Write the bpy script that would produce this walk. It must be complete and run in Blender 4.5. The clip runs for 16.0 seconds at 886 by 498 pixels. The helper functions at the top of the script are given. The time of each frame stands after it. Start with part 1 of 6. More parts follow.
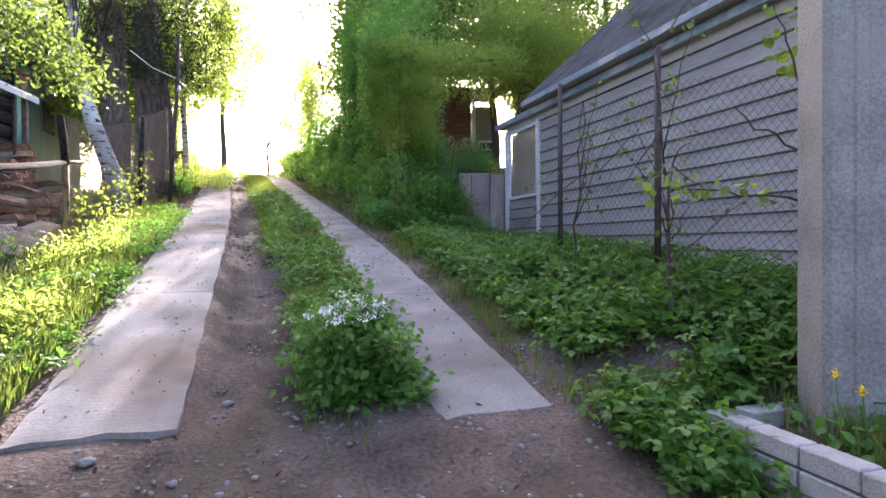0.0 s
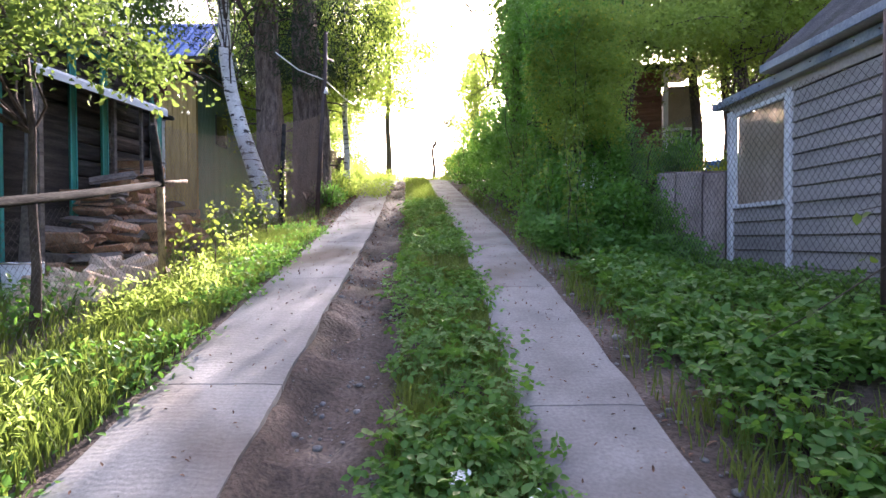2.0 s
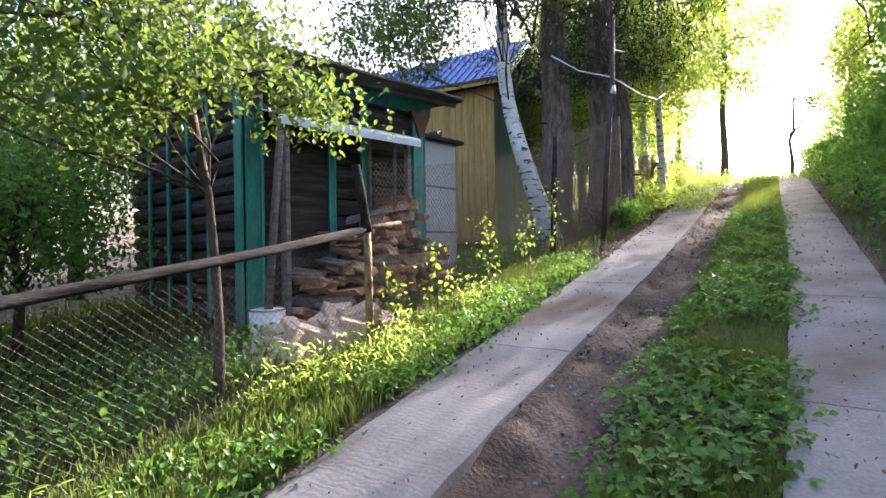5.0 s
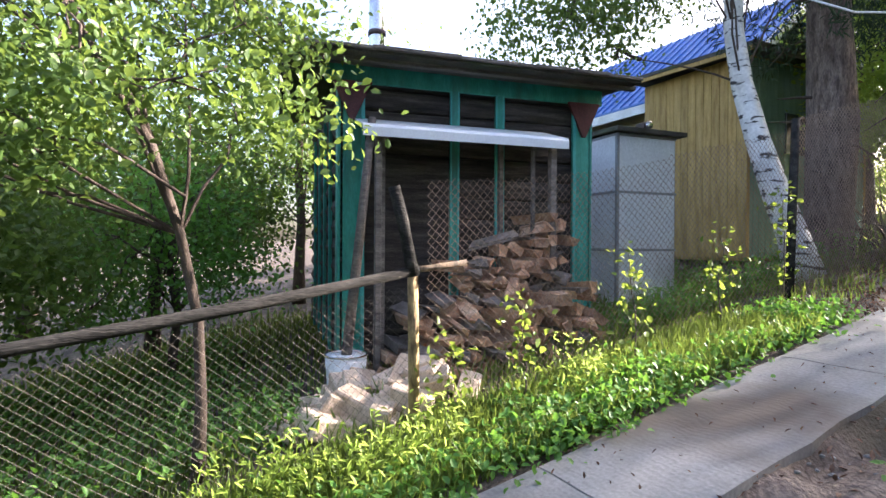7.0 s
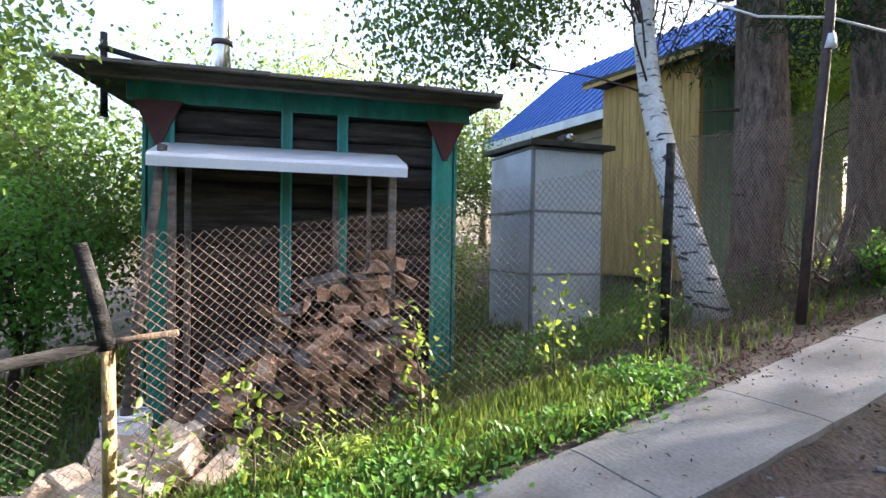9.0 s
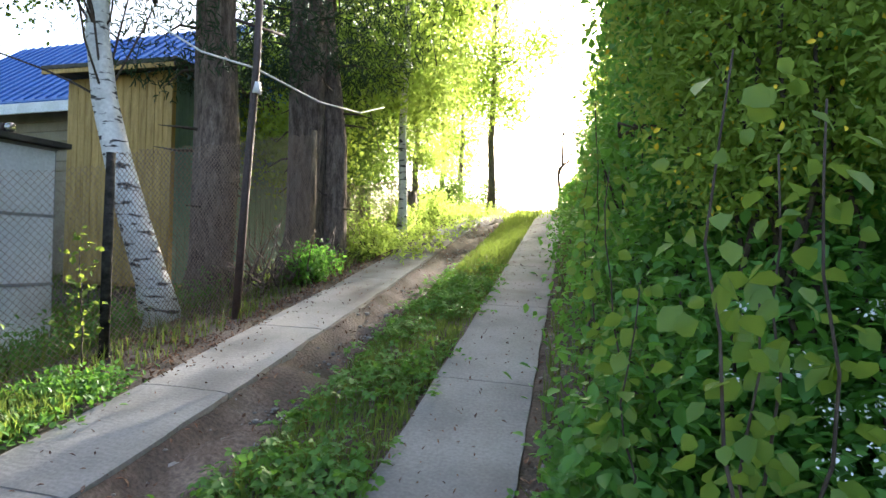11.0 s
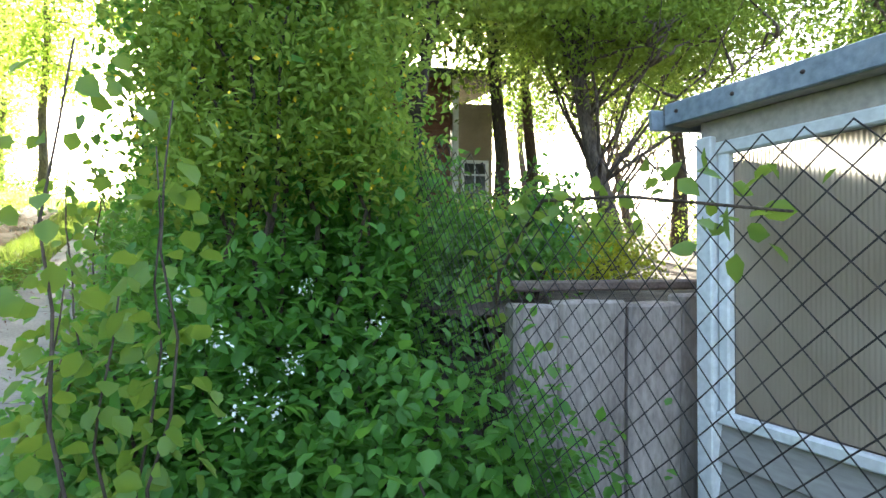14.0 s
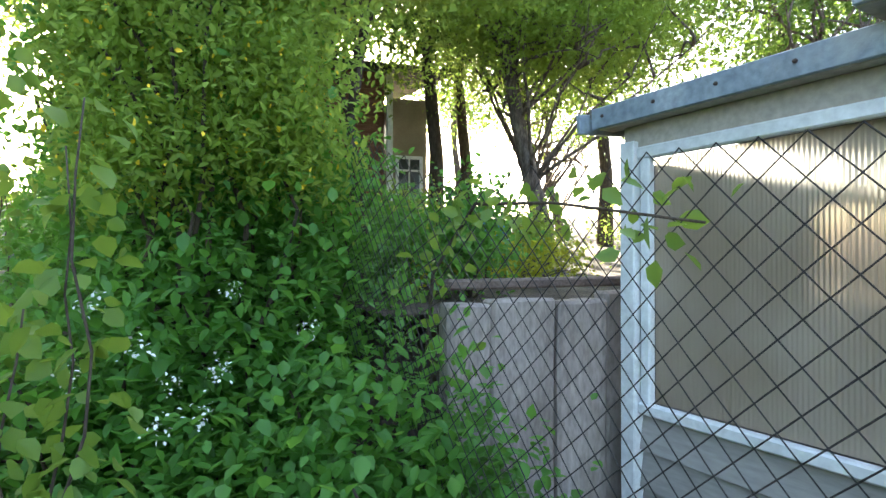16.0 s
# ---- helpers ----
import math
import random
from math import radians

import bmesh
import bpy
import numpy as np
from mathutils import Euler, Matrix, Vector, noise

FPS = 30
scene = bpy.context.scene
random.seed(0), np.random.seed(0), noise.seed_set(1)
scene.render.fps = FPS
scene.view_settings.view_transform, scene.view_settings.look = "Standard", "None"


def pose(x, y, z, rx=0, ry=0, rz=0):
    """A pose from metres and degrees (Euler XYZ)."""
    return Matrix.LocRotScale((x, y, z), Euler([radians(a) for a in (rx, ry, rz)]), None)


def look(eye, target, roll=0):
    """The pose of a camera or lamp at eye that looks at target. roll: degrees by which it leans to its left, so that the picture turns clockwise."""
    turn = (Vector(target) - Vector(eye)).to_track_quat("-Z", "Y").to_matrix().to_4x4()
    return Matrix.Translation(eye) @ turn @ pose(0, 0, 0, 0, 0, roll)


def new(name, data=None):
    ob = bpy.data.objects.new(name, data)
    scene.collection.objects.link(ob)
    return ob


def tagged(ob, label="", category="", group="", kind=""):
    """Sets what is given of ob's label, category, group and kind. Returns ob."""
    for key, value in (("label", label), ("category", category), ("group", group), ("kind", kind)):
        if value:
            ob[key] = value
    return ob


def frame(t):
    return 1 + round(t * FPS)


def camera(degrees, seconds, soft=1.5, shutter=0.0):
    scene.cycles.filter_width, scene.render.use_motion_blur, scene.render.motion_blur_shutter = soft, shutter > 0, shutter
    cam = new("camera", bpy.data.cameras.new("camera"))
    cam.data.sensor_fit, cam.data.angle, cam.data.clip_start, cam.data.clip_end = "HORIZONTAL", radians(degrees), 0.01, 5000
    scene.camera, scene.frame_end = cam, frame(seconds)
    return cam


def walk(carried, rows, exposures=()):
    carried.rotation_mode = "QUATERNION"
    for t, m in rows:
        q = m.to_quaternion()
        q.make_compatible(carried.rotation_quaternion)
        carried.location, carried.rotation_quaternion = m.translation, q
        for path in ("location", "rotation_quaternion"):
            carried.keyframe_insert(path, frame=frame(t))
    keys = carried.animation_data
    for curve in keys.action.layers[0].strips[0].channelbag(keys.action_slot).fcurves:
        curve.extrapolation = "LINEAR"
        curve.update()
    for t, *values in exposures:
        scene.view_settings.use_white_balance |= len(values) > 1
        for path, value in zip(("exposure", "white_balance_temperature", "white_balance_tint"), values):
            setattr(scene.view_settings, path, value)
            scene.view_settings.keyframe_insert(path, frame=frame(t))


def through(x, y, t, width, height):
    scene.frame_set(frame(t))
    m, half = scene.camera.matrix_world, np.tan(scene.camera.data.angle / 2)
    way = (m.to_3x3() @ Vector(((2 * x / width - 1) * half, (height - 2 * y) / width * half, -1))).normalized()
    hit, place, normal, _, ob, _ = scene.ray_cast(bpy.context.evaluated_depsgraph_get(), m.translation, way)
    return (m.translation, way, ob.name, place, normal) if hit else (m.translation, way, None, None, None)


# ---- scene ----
EXPO = [(0, 2.9, 6350, 30), (3, 2.65, 6250, 30), (5, 2.6, 6350, 25), (8, 2.85, 6350, 19), (10.5, 2.55, 6400, 14),
        (11.5, 3.2, 6600, 8), (13, 3.55, 6650, 6), (16, 3.6, 6700, 5)]
cam = camera(77.7, 16.0)
PATH = [
    (0, (0.442, 1.267, 2.576), (1.077, 3.164, 2.557), -0.3),
    (0.5, (0.444, 1.968, 2.660), (0.789, 3.938, 2.635), -0.6),
    (1, (0.554, 2.611, 2.776), (0.763, 4.600, 2.750), -0.5),
    (1.5, (0.773, 3.034, 2.837), (0.911, 5.029, 2.814), -0.0),
    (2, (0.944, 3.460, 2.990), (0.974, 5.459, 2.960), -0.3),
    (2.5, (1.128, 3.830, 3.105), (1.039, 5.828, 3.069), -0.1),
    (3, (1.260, 3.970, 3.155), (0.990, 5.951, 3.134), -0.1),
    (3.5, (1.360, 4.060, 3.220), (0.880, 6.001, 3.190), -0.5),
    (4, (1.447, 4.270, 3.283), (0.755, 6.146, 3.264), 0.1),
    (4.5, (1.522, 4.710, 3.309), (0.634, 6.503, 3.290), -0.0),
    (5, (1.475, 5.254, 3.380), (0.364, 6.918, 3.378), -0.8),
    (7.3, (1.502, 7.739, 3.819), (-0.310, 8.585, 3.785), 0.1),
    (7.5, (1.508, 8.003, 3.895), (-0.324, 8.804, 3.845), -0.2),
    (8, (1.519, 8.695, 4.009), (-0.326, 9.465, 3.967), -0.3),
    (8.2, (1.502, 8.854, 4.065), (-0.341, 9.629, 4.028), -0.0),
    (10.3, (2.114, 9.317, 4.168), (0.819, 10.841, 4.169), 1.6),
    (10.5, (2.104, 9.291, 4.153), (1.024, 10.974, 4.169), 1.3),
    (11, (2.363, 9.168, 4.158), (1.820, 11.092, 4.187), 1.2),
    (11.5, (2.770, 9.045, 4.100), (2.584, 11.035, 4.145), 0.8),
    (12, (2.802, 9.041, 4.110), (2.934, 11.036, 4.160), 0.9),
    (12.5, (2.802, 9.036, 4.118), (3.196, 10.996, 4.160), 0.5),
    (13, (2.803, 9.038, 4.119), (3.367, 10.956, 4.160), 0.6),
    (13.5, (2.805, 9.039, 4.121), (3.512, 10.910, 4.161), 0.5),
    (14, (2.804, 9.041, 4.129), (3.615, 10.869, 4.168), 0.2),
    (14.5, (2.807, 9.042, 4.151), (3.681, 10.841, 4.176), -0.3),
    (15, (2.806, 9.042, 4.152), (3.731, 10.815, 4.175), -0.2),
    (15.5, (2.806, 9.041, 4.154), (3.779, 10.788, 4.174), -0.1),
    (16, (2.805, 9.038, 4.154), (3.827, 10.757, 4.174), 0.0),
]
walk(cam, [(t, look(eye, target, roll)) for t, eye, target, roll in PATH], EXPO)

# ---- light ----
SUN_AZ, SUN_EL = radians(11.5), radians(24.5)      # to the right of +y, above the horizon
world = bpy.data.worlds.new("sky")
scene.world = world
world.use_nodes = True
wn = world.node_tree.nodes
sky = wn.new("ShaderNodeTexSky")
sky.sky_type, sky.sun_disc = "NISHITA", False
sky.sun_elevation, sky.sun_rotation = SUN_EL, SUN_AZ
sky.air_density, sky.dust_density, sky.ozone_density = 1.0, 5.0, 1.0
world.node_tree.links.new(sky.outputs[0], wn["Background"].inputs[0])
wn["Background"].inputs[1].default_value = 0.115
sun = new("sun", bpy.data.lights.new("sun", "SUN"))
sun.data.energy, sun.data.angle, sun.data.color = 5.0, radians(0.55), (1.0, 0.93, 0.82)
sun.matrix_world = look((0, 0, 0), (-math.sin(SUN_AZ) * math.cos(SUN_EL), -math.cos(SUN_AZ) * math.cos(SUN_EL), -math.sin(SUN_EL)))
RNG = np.random.RandomState(7)


# ---- materials ----
def material(name, colours, scale=6.0, rough=0.8, metal=0.0, bump=0.25, fine=60.0, stretch=(1, 1, 1), detail=0.5, per_object=0.0, per_island=0.0, spec=0.4, stain=None, coords="Object"):
    """A surface with two scales of noise between its colours, grain, an optional stain colour and relief."""
    m = bpy.data.materials.new(name)
    m.use_nodes = True
    nt = m.node_tree
    nd, lk = nt.nodes, nt.links.new
    b = nd["Principled BSDF"]
    b.inputs["Roughness"].default_value, b.inputs["Metallic"].default_value = rough, metal
    b.inputs["Specular IOR Level"].default_value = spec
    tc, mp = nd.new("ShaderNodeTexCoord"), nd.new("ShaderNodeMapping")
    mp.inputs["Scale"].default_value = stretch
    lk(tc.outputs[coords], mp.inputs[0])
    n1, n2 = nd.new("ShaderNodeTexNoise"), nd.new("ShaderNodeTexNoise")
    n1.inputs["Scale"].default_value, n2.inputs["Scale"].default_value = scale, fine
    n1.inputs["Detail"].default_value, n2.inputs["Detail"].default_value = 6, 4
    lk(mp.outputs[0], n1.inputs["Vector"]), lk(mp.outputs[0], n2.inputs["Vector"])
    ramp = nd.new("ShaderNodeValToRGB")
    while len(ramp.color_ramp.elements) < len(colours):
        ramp.color_ramp.elements.new(0.5)
    for i, c in enumerate(colours):
        ramp.color_ramp.elements[i].position = 0.3 + 0.42 * i / max(1, len(colours) - 1)
        ramp.color_ramp.elements[i].color = (*c, 1)
    lk(n1.outputs[0], ramp.inputs[0])
    col = ramp.outputs[0]
    grain = nd.new("ShaderNodeMapRange")
    grain.inputs[1].default_value, grain.inputs[2].default_value = 0.3, 0.7
    grain.inputs[3].default_value, grain.inputs[4].default_value = 1 - detail * 0.6, 1 + detail * 0.4
    lk(n2.outputs[0], grain.inputs[0])
    value = grain.outputs[0]
    for amount, node, socket in ((per_object, "ShaderNodeObjectInfo", "Random"), (per_island, "ShaderNodeNewGeometry", "Random Per Island")):
        if amount:
            src, mr, mul = nd.new(node), nd.new("ShaderNodeMapRange"), nd.new("ShaderNodeMath")
            mr.inputs[3].default_value, mr.inputs[4].default_value = 1 - amount, 1 + amount
            lk(src.outputs[socket], mr.inputs[0])
            mul.operation = "MULTIPLY"
            lk(value, mul.inputs[0]), lk(mr.outputs[0], mul.inputs[1])
            value = mul.outputs[0]
    sc = nd.new("ShaderNodeVectorMath")
    sc.operation = "SCALE"
    lk(col, sc.inputs[0]), lk(value, sc.inputs["Scale"])
    out = sc.outputs[0]
    if stain:
        n3, r3, mix = nd.new("ShaderNodeTexNoise"), nd.new("ShaderNodeMapRange"), nd.new("ShaderNodeMix")
        n3.inputs["Scale"].default_value, n3.inputs["Detail"].default_value = scale * 0.45, 8
        r3.inputs[1].default_value, r3.inputs[2].default_value = 0.52, 0.68
        mix.data_type = "RGBA"
        lk(mp.outputs[0], n3.inputs["Vector"]), lk(n3.outputs[0], r3.inputs[0])
        lk(r3.outputs[0], mix.inputs["Factor"]), lk(out, mix.inputs["A"])
        mix.inputs["B"].default_value = (*stain, 1)
        out = mix.outputs["Result"]
    lk(out, b.inputs["Base Color"])
    if bump:
        add, bp = nd.new("ShaderNodeMath"), nd.new("ShaderNodeBump")
        add.operation = "ADD"
        bp.inputs["Strength"].default_value, bp.inputs["Distance"].default_value = bump, 0.02
        lk(n1.outputs[0], add.inputs[0]), lk(n2.outputs[0], add.inputs[1])
        lk(add.outputs[0], bp.inputs["Height"]), lk(bp.outputs[0], b.inputs["Normal"])
    return m


def leaf_material(name, dark, light, glow, through=0.45, rough=0.45):
    """Leaves: colour varies by leaf and by clump, and light passes through the blade."""
    m = bpy.data.materials.new(name)
    m.use_nodes = True
    nt = m.node_tree
    nd, lk = nt.nodes, nt.links.new
    b = nd["Principled BSDF"]
    b.inputs["Roughness"].default_value = rough
    b.inputs["Specular IOR Level"].default_value = 0.35
    geo, noi, tc, add = nd.new("ShaderNodeNewGeometry"), nd.new("ShaderNodeTexNoise"), nd.new("ShaderNodeTexCoord"), nd.new("ShaderNodeMath")
    noi.inputs["Scale"].default_value = 1.3
    lk(tc.outputs["Object"], noi.inputs["Vector"])
    add.operation = "MULTIPLY_ADD"
    lk(geo.outputs["Random Per Island"], add.inputs[0])
    add.inputs[1].default_value = 0.55
    sub = nd.new("ShaderNodeMath")
    sub.operation = "MULTIPLY"
    lk(noi.outputs[0], sub.inputs[0])
    sub.inputs[1].default_value = 0.45
    lk(sub.outputs[0], add.inputs[2])
    mix, mix2 = nd.new("ShaderNodeMix"), nd.new("ShaderNodeMix")
    mix.data_type = mix2.data_type = "RGBA"
    mix.inputs["A"].default_value, mix.inputs["B"].default_value = (*dark, 1), (*light, 1)
    lk(add.outputs[0], mix.inputs["Factor"])
    lk(mix.outputs["Result"], b.inputs["Base Color"])
    tr, ms = nd.new("ShaderNodeBsdfTranslucent"), nd.new("ShaderNodeMixShader")
    mix2.inputs["Factor"].default_value = 0.75
    lk(mix.outputs["Result"], mix2.inputs["A"])
    mix2.inputs["B"].default_value = (*glow, 1)
    lk(mix2.outputs["Result"], tr.inputs["Color"])
    ms.inputs[0].default_value = through
    lk(b.outputs[0], ms.inputs[1]), lk(tr.outputs[0], ms.inputs[2])
    lk(ms.outputs[0], nd["Material Output"].inputs["Surface"])
    return m


M = {}
M["dirt"] = material("dirt", [(0.045, 0.033, 0.026), (0.105, 0.077, 0.06), (0.18, 0.14, 0.115)], 2.2, 0.95, bump=0.9, fine=38, detail=0.7, stain=(0.075, 0.06, 0.035))
M["concrete"] = material("concrete", [(0.16, 0.153, 0.145), (0.235, 0.228, 0.217), (0.29, 0.282, 0.27)], 1.6, 0.9, bump=0.1, fine=55, detail=0.3, per_object=0.06, stain=(0.125, 0.1, 0.08))
M["old_concrete"] = material("old_concrete", [(0.2, 0.165, 0.148), (0.36, 0.30, 0.275), (0.46, 0.4, 0.375)], 2.3, 0.92, bump=0.5, fine=40, stretch=(1, 1, 0.35), detail=0.5, stain=(0.16, 0.15, 0.09))
M["pole_concrete"] = material("pole_concrete", [(0.2, 0.19, 0.18), (0.26, 0.25, 0.235), (0.31, 0.3, 0.285)], 3, 0.9, bump=0.12, fine=70, stain=(0.3, 0.27, 0.25))
M["log"] = material("tarred_log", [(0.020, 0.016, 0.014), (0.05, 0.04, 0.035), (0.10, 0.085, 0.075)], 3, 0.75, bump=0.7, fine=30, stretch=(8, 0.8, 8), detail=0.7, per_object=0.3)
M["plank"] = material("weathered_plank", [(0.09, 0.08, 0.072), (0.17, 0.15, 0.135), (0.25, 0.22, 0.195)], 4, 0.85, bump=0.6, fine=45, stretch=(5, 0.7, 5), detail=0.6, per_object=0.2)
M["rail"] = material("weathered_rail", [(0.018, 0.017, 0.016), (0.042, 0.04, 0.037), (0.075, 0.07, 0.064)], 6, 0.97, spec=0.05, bump=0.6, fine=45, stretch=(3, 0.5, 3), detail=0.6)
M["stake_low"] = material("peeled_pine", [(0.10, 0.06, 0.03), (0.36, 0.25, 0.11), (0.5, 0.37, 0.18)], 7, 0.8, bump=0.6, fine=40, stretch=(2, 2, 0.8), detail=0.6)
M["stake"] = material("peeled_stake", [(0.06, 0.045, 0.033), (0.19, 0.13, 0.08), (0.33, 0.24, 0.15)], 5, 0.8, bump=0.6, fine=40, stretch=(3, 3, 0.6), detail=0.6)
M["green_paint"] = material("green_paint", [(0.015, 0.19, 0.15), (0.024, 0.26, 0.205), (0.045, 0.32, 0.255)], 5, 0.5, bump=0.2, fine=40, stretch=(2, 2, 0.5), detail=0.3, per_object=0.08, stain=(0.035, 0.15, 0.12))
M["teal_paint"] = material("teal_paint", [(0.03, 0.27, 0.25), (0.045, 0.36, 0.33)], 5, 0.5, bump=0.15, fine=40, detail=0.25)
M["red_paint"] = material("dark_red_paint", [(0.07, 0.018, 0.02), (0.11, 0.03, 0.03)], 6, 0.6, bump=0.2)
M["roof_felt"] = material("roof_felt", [(0.035, 0.033, 0.03), (0.075, 0.07, 0.062), (0.12, 0.115, 0.1)], 3, 0.9, bump=0.6, detail=0.6, stain=(0.06, 0.075, 0.035))
M["white_metal"] = material("white_sheet_metal", [(0.6, 0.66, 0.74), (0.7, 0.75, 0.8)], 3, 0.4, bump=0.05, detail=0.12)
M["zinc"] = material("zinc", [(0.5, 0.5, 0.5), (0.68, 0.68, 0.68)], 5, 0.25, metal=0.95, bump=0.05, detail=0.2)
M["grey_panel"] = material("grey_panel", [(0.66, 0.69, 0.72), (0.78, 0.80, 0.82)], 1.6, 0.6, bump=0.1, fine=30, detail=0.2, per_object=0.06, stain=(0.4, 0.41, 0.4))
M["panel_strip"] = material("grey_strip", [(0.24, 0.25, 0.26), (0.33, 0.34, 0.35)], 4, 0.6, bump=0.1)
M["ochre"] = material("ochre_boards", [(0.30, 0.185, 0.055), (0.43, 0.28, 0.095), (0.5, 0.34, 0.13)], 3, 0.75, bump=0.4, fine=40, stretch=(4, 4, 0.5), detail=0.4, per_object=0.12)
M["green_wall"] = material("green_boards", [(0.12, 0.2, 0.16), (0.17, 0.26, 0.21)], 3, 0.7, bump=0.3, stretch=(4, 4, 0.5), per_object=0.1)
M["blue_roof"] = material("blue_metal_tile", [(0.03, 0.11, 0.36), (0.045, 0.16, 0.46)], 4, 0.35, bump=0.1, detail=0.2)
M["white_paint"] = material("white_paint", [(0.66, 0.68, 0.7), (0.78, 0.79, 0.8)], 4, 0.55, bump=0.12, fine=30, detail=0.25, per_object=0.05, stain=(0.55, 0.56, 0.56))
M["siding"] = material("grey_siding", [(0.25, 0.235, 0.225), (0.33, 0.31, 0.295), (0.39, 0.365, 0.345)], 1.5, 0.7, bump=0.15, fine=25, stretch=(1, 0.4, 2), detail=0.25, per_object=0.07)
M["soffit"] = material("beige_board", [(0.38, 0.34, 0.30), (0.47, 0.42, 0.37)], 2.5, 0.7, bump=0.2, fine=30, detail=0.3)
M["fascia"] = material("blue_grey_metal", [(0.16, 0.2, 0.25), (0.24, 0.29, 0.34), (0.36, 0.4, 0.44)], 4, 0.5, bump=0.2, fine=30, detail=0.4, stain=(0.42, 0.44, 0.44))
M["slate"] = material("corrugated_sheet", [(0.15, 0.145, 0.14), (0.24, 0.23, 0.22)], 3, 0.85, bump=0.4, stain=(0.1, 0.1, 0.07))
M["brick"] = material("white_silicate_brick", [(0.3, 0.29, 0.275), (0.4, 0.39, 0.37)], 6, 0.85, bump=0.35, fine=80, detail=0.3, per_object=0.08)
M["mortar"] = material("mortar", [(0.13, 0.125, 0.12), (0.2, 0.19, 0.18)], 8, 0.95, bump=0.5)
M["bark"] = material("spruce_bark", [(0.07, 0.05, 0.042), (0.165, 0.125, 0.105), (0.26, 0.205, 0.175)], 7, 0.95, bump=1.0, fine=35, stretch=(2.2, 2.2, 0.6), detail=0.8)
M["twig"] = material("twig_bark", [(0.05, 0.035, 0.028), (0.12, 0.09, 0.07)], 10, 0.9, bump=0.5, stretch=(3, 3, 1))
M["pale_twig"] = material("grey_twig_bark", [(0.075, 0.06, 0.048), (0.2, 0.165, 0.135)], 9, 0.85, bump=0.5, stretch=(3, 3, 1))
M["rust"] = material("brown_painted_steel", [(0.045, 0.03, 0.028), (0.085, 0.055, 0.05)], 8, 0.6, bump=0.3)
M["wire"] = material("galvanised_wire", [(0.11, 0.092, 0.075), (0.2, 0.17, 0.145)], 14, 0.6, metal=0.15, bump=0.0)
M["dark_wire"] = material("dark_wire", [(0.02, 0.016, 0.017), (0.05, 0.04, 0.04)], 14, 0.6, metal=0.0, bump=0.0)
M["netting"] = material("rusty_netting", [(0.21, 0.14, 0.105), (0.34, 0.25, 0.19)], 14, 0.7, metal=0.0, bump=0.0)
M["cable"] = material("white_cable", [(0.7, 0.7, 0.68), (0.8, 0.8, 0.78)], 5, 0.5, bump=0.0)
M["end_grain"] = material("split_firewood", [(0.32, 0.16, 0.09), (0.5, 0.30, 0.19), (0.6, 0.42, 0.29)], 9, 0.9, bump=0.6, fine=60, detail=0.6, per_object=0.3)
M["pale_wood"] = material("pale_chips", [(0.52, 0.39, 0.29), (0.72, 0.58, 0.46)], 9, 0.85, bump=0.5, fine=60, detail=0.4, per_object=0.2)
M["grey_wood"] = material("old_bark_firewood", [(0.12, 0.10, 0.09), (0.24, 0.205, 0.18)], 9, 0.9, bump=0.8, fine=50, detail=0.6, per_object=0.25)
M["litter"] = material("leaf_litter", [(0.07, 0.035, 0.022), (0.17, 0.09, 0.055), (0.25, 0.16, 0.1)], 15, 0.95, bump=0.3, per_island=0.5)
M["stone"] = material("grey_stone", [(0.18, 0.175, 0.17), (0.33, 0.32, 0.3)], 9, 0.9, bump=0.5, per_object=0.2, per_island=0.25)
M["red_house"] = material("red_brown_boards", [(0.16, 0.07, 0.045), (0.26, 0.13, 0.085)], 3, 0.8, bump=0.4, stretch=(0.6, 0.6, 5), per_object=0.12)
M["beige_wall"] = material("beige_plaster", [(0.24, 0.2, 0.14), (0.32, 0.27, 0.2)], 3, 0.85, bump=0.2)
M["blue_plastic"] = material("blue_plastic", [(0.02, 0.17, 0.5), (0.03, 0.22, 0.6)], 3, 0.4, bump=0.02, detail=0.1)
M["kerb_red"] = material("red_brown_kerb", [(0.15, 0.11, 0.095), (0.24, 0.18, 0.155)], 6, 0.9, bump=0.3)
M["petal"] = material("white_petals", [(0.7, 0.7, 0.66), (0.8, 0.8, 0.77)], 20, 0.7, bump=0.0, detail=0.1)
M["yellow_petal"] = material("yellow_petals", [(0.7, 0.48, 0.02), (0.8, 0.58, 0.04)], 20, 0.7, bump=0.0, detail=0.1)
M["dark_glass"] = material("window_glass", [(0.03, 0.035, 0.04), (0.045, 0.05, 0.055)], 1, 0.08, bump=0.0, detail=0.05, spec=0.6)

# trowel ridges across the concrete
_nd, _lk = M["concrete"].node_tree.nodes, M["concrete"].node_tree.links.new
_w, _tc, _bp = (_nd.new(k) for k in ("ShaderNodeTexWave", "ShaderNodeTexCoord", "ShaderNodeBump"))
_w.bands_direction = "Y"
_w.inputs["Scale"].default_value, _w.inputs["Distortion"].default_value, _w.inputs["Detail"].default_value = 8.0, 9.0, 3.0
_bp.inputs["Strength"].default_value, _bp.inputs["Distance"].default_value = 0.12, 0.006
_b = _nd["Principled BSDF"]
_lk(_tc.outputs["Object"], _w.inputs["Vector"]), _lk(_w.outputs["Fac"], _bp.inputs["Height"])
_lk(_b.inputs["Normal"].links[0].from_socket, _bp.inputs["Normal"]), _lk(_bp.outputs[0], _b.inputs["Normal"])

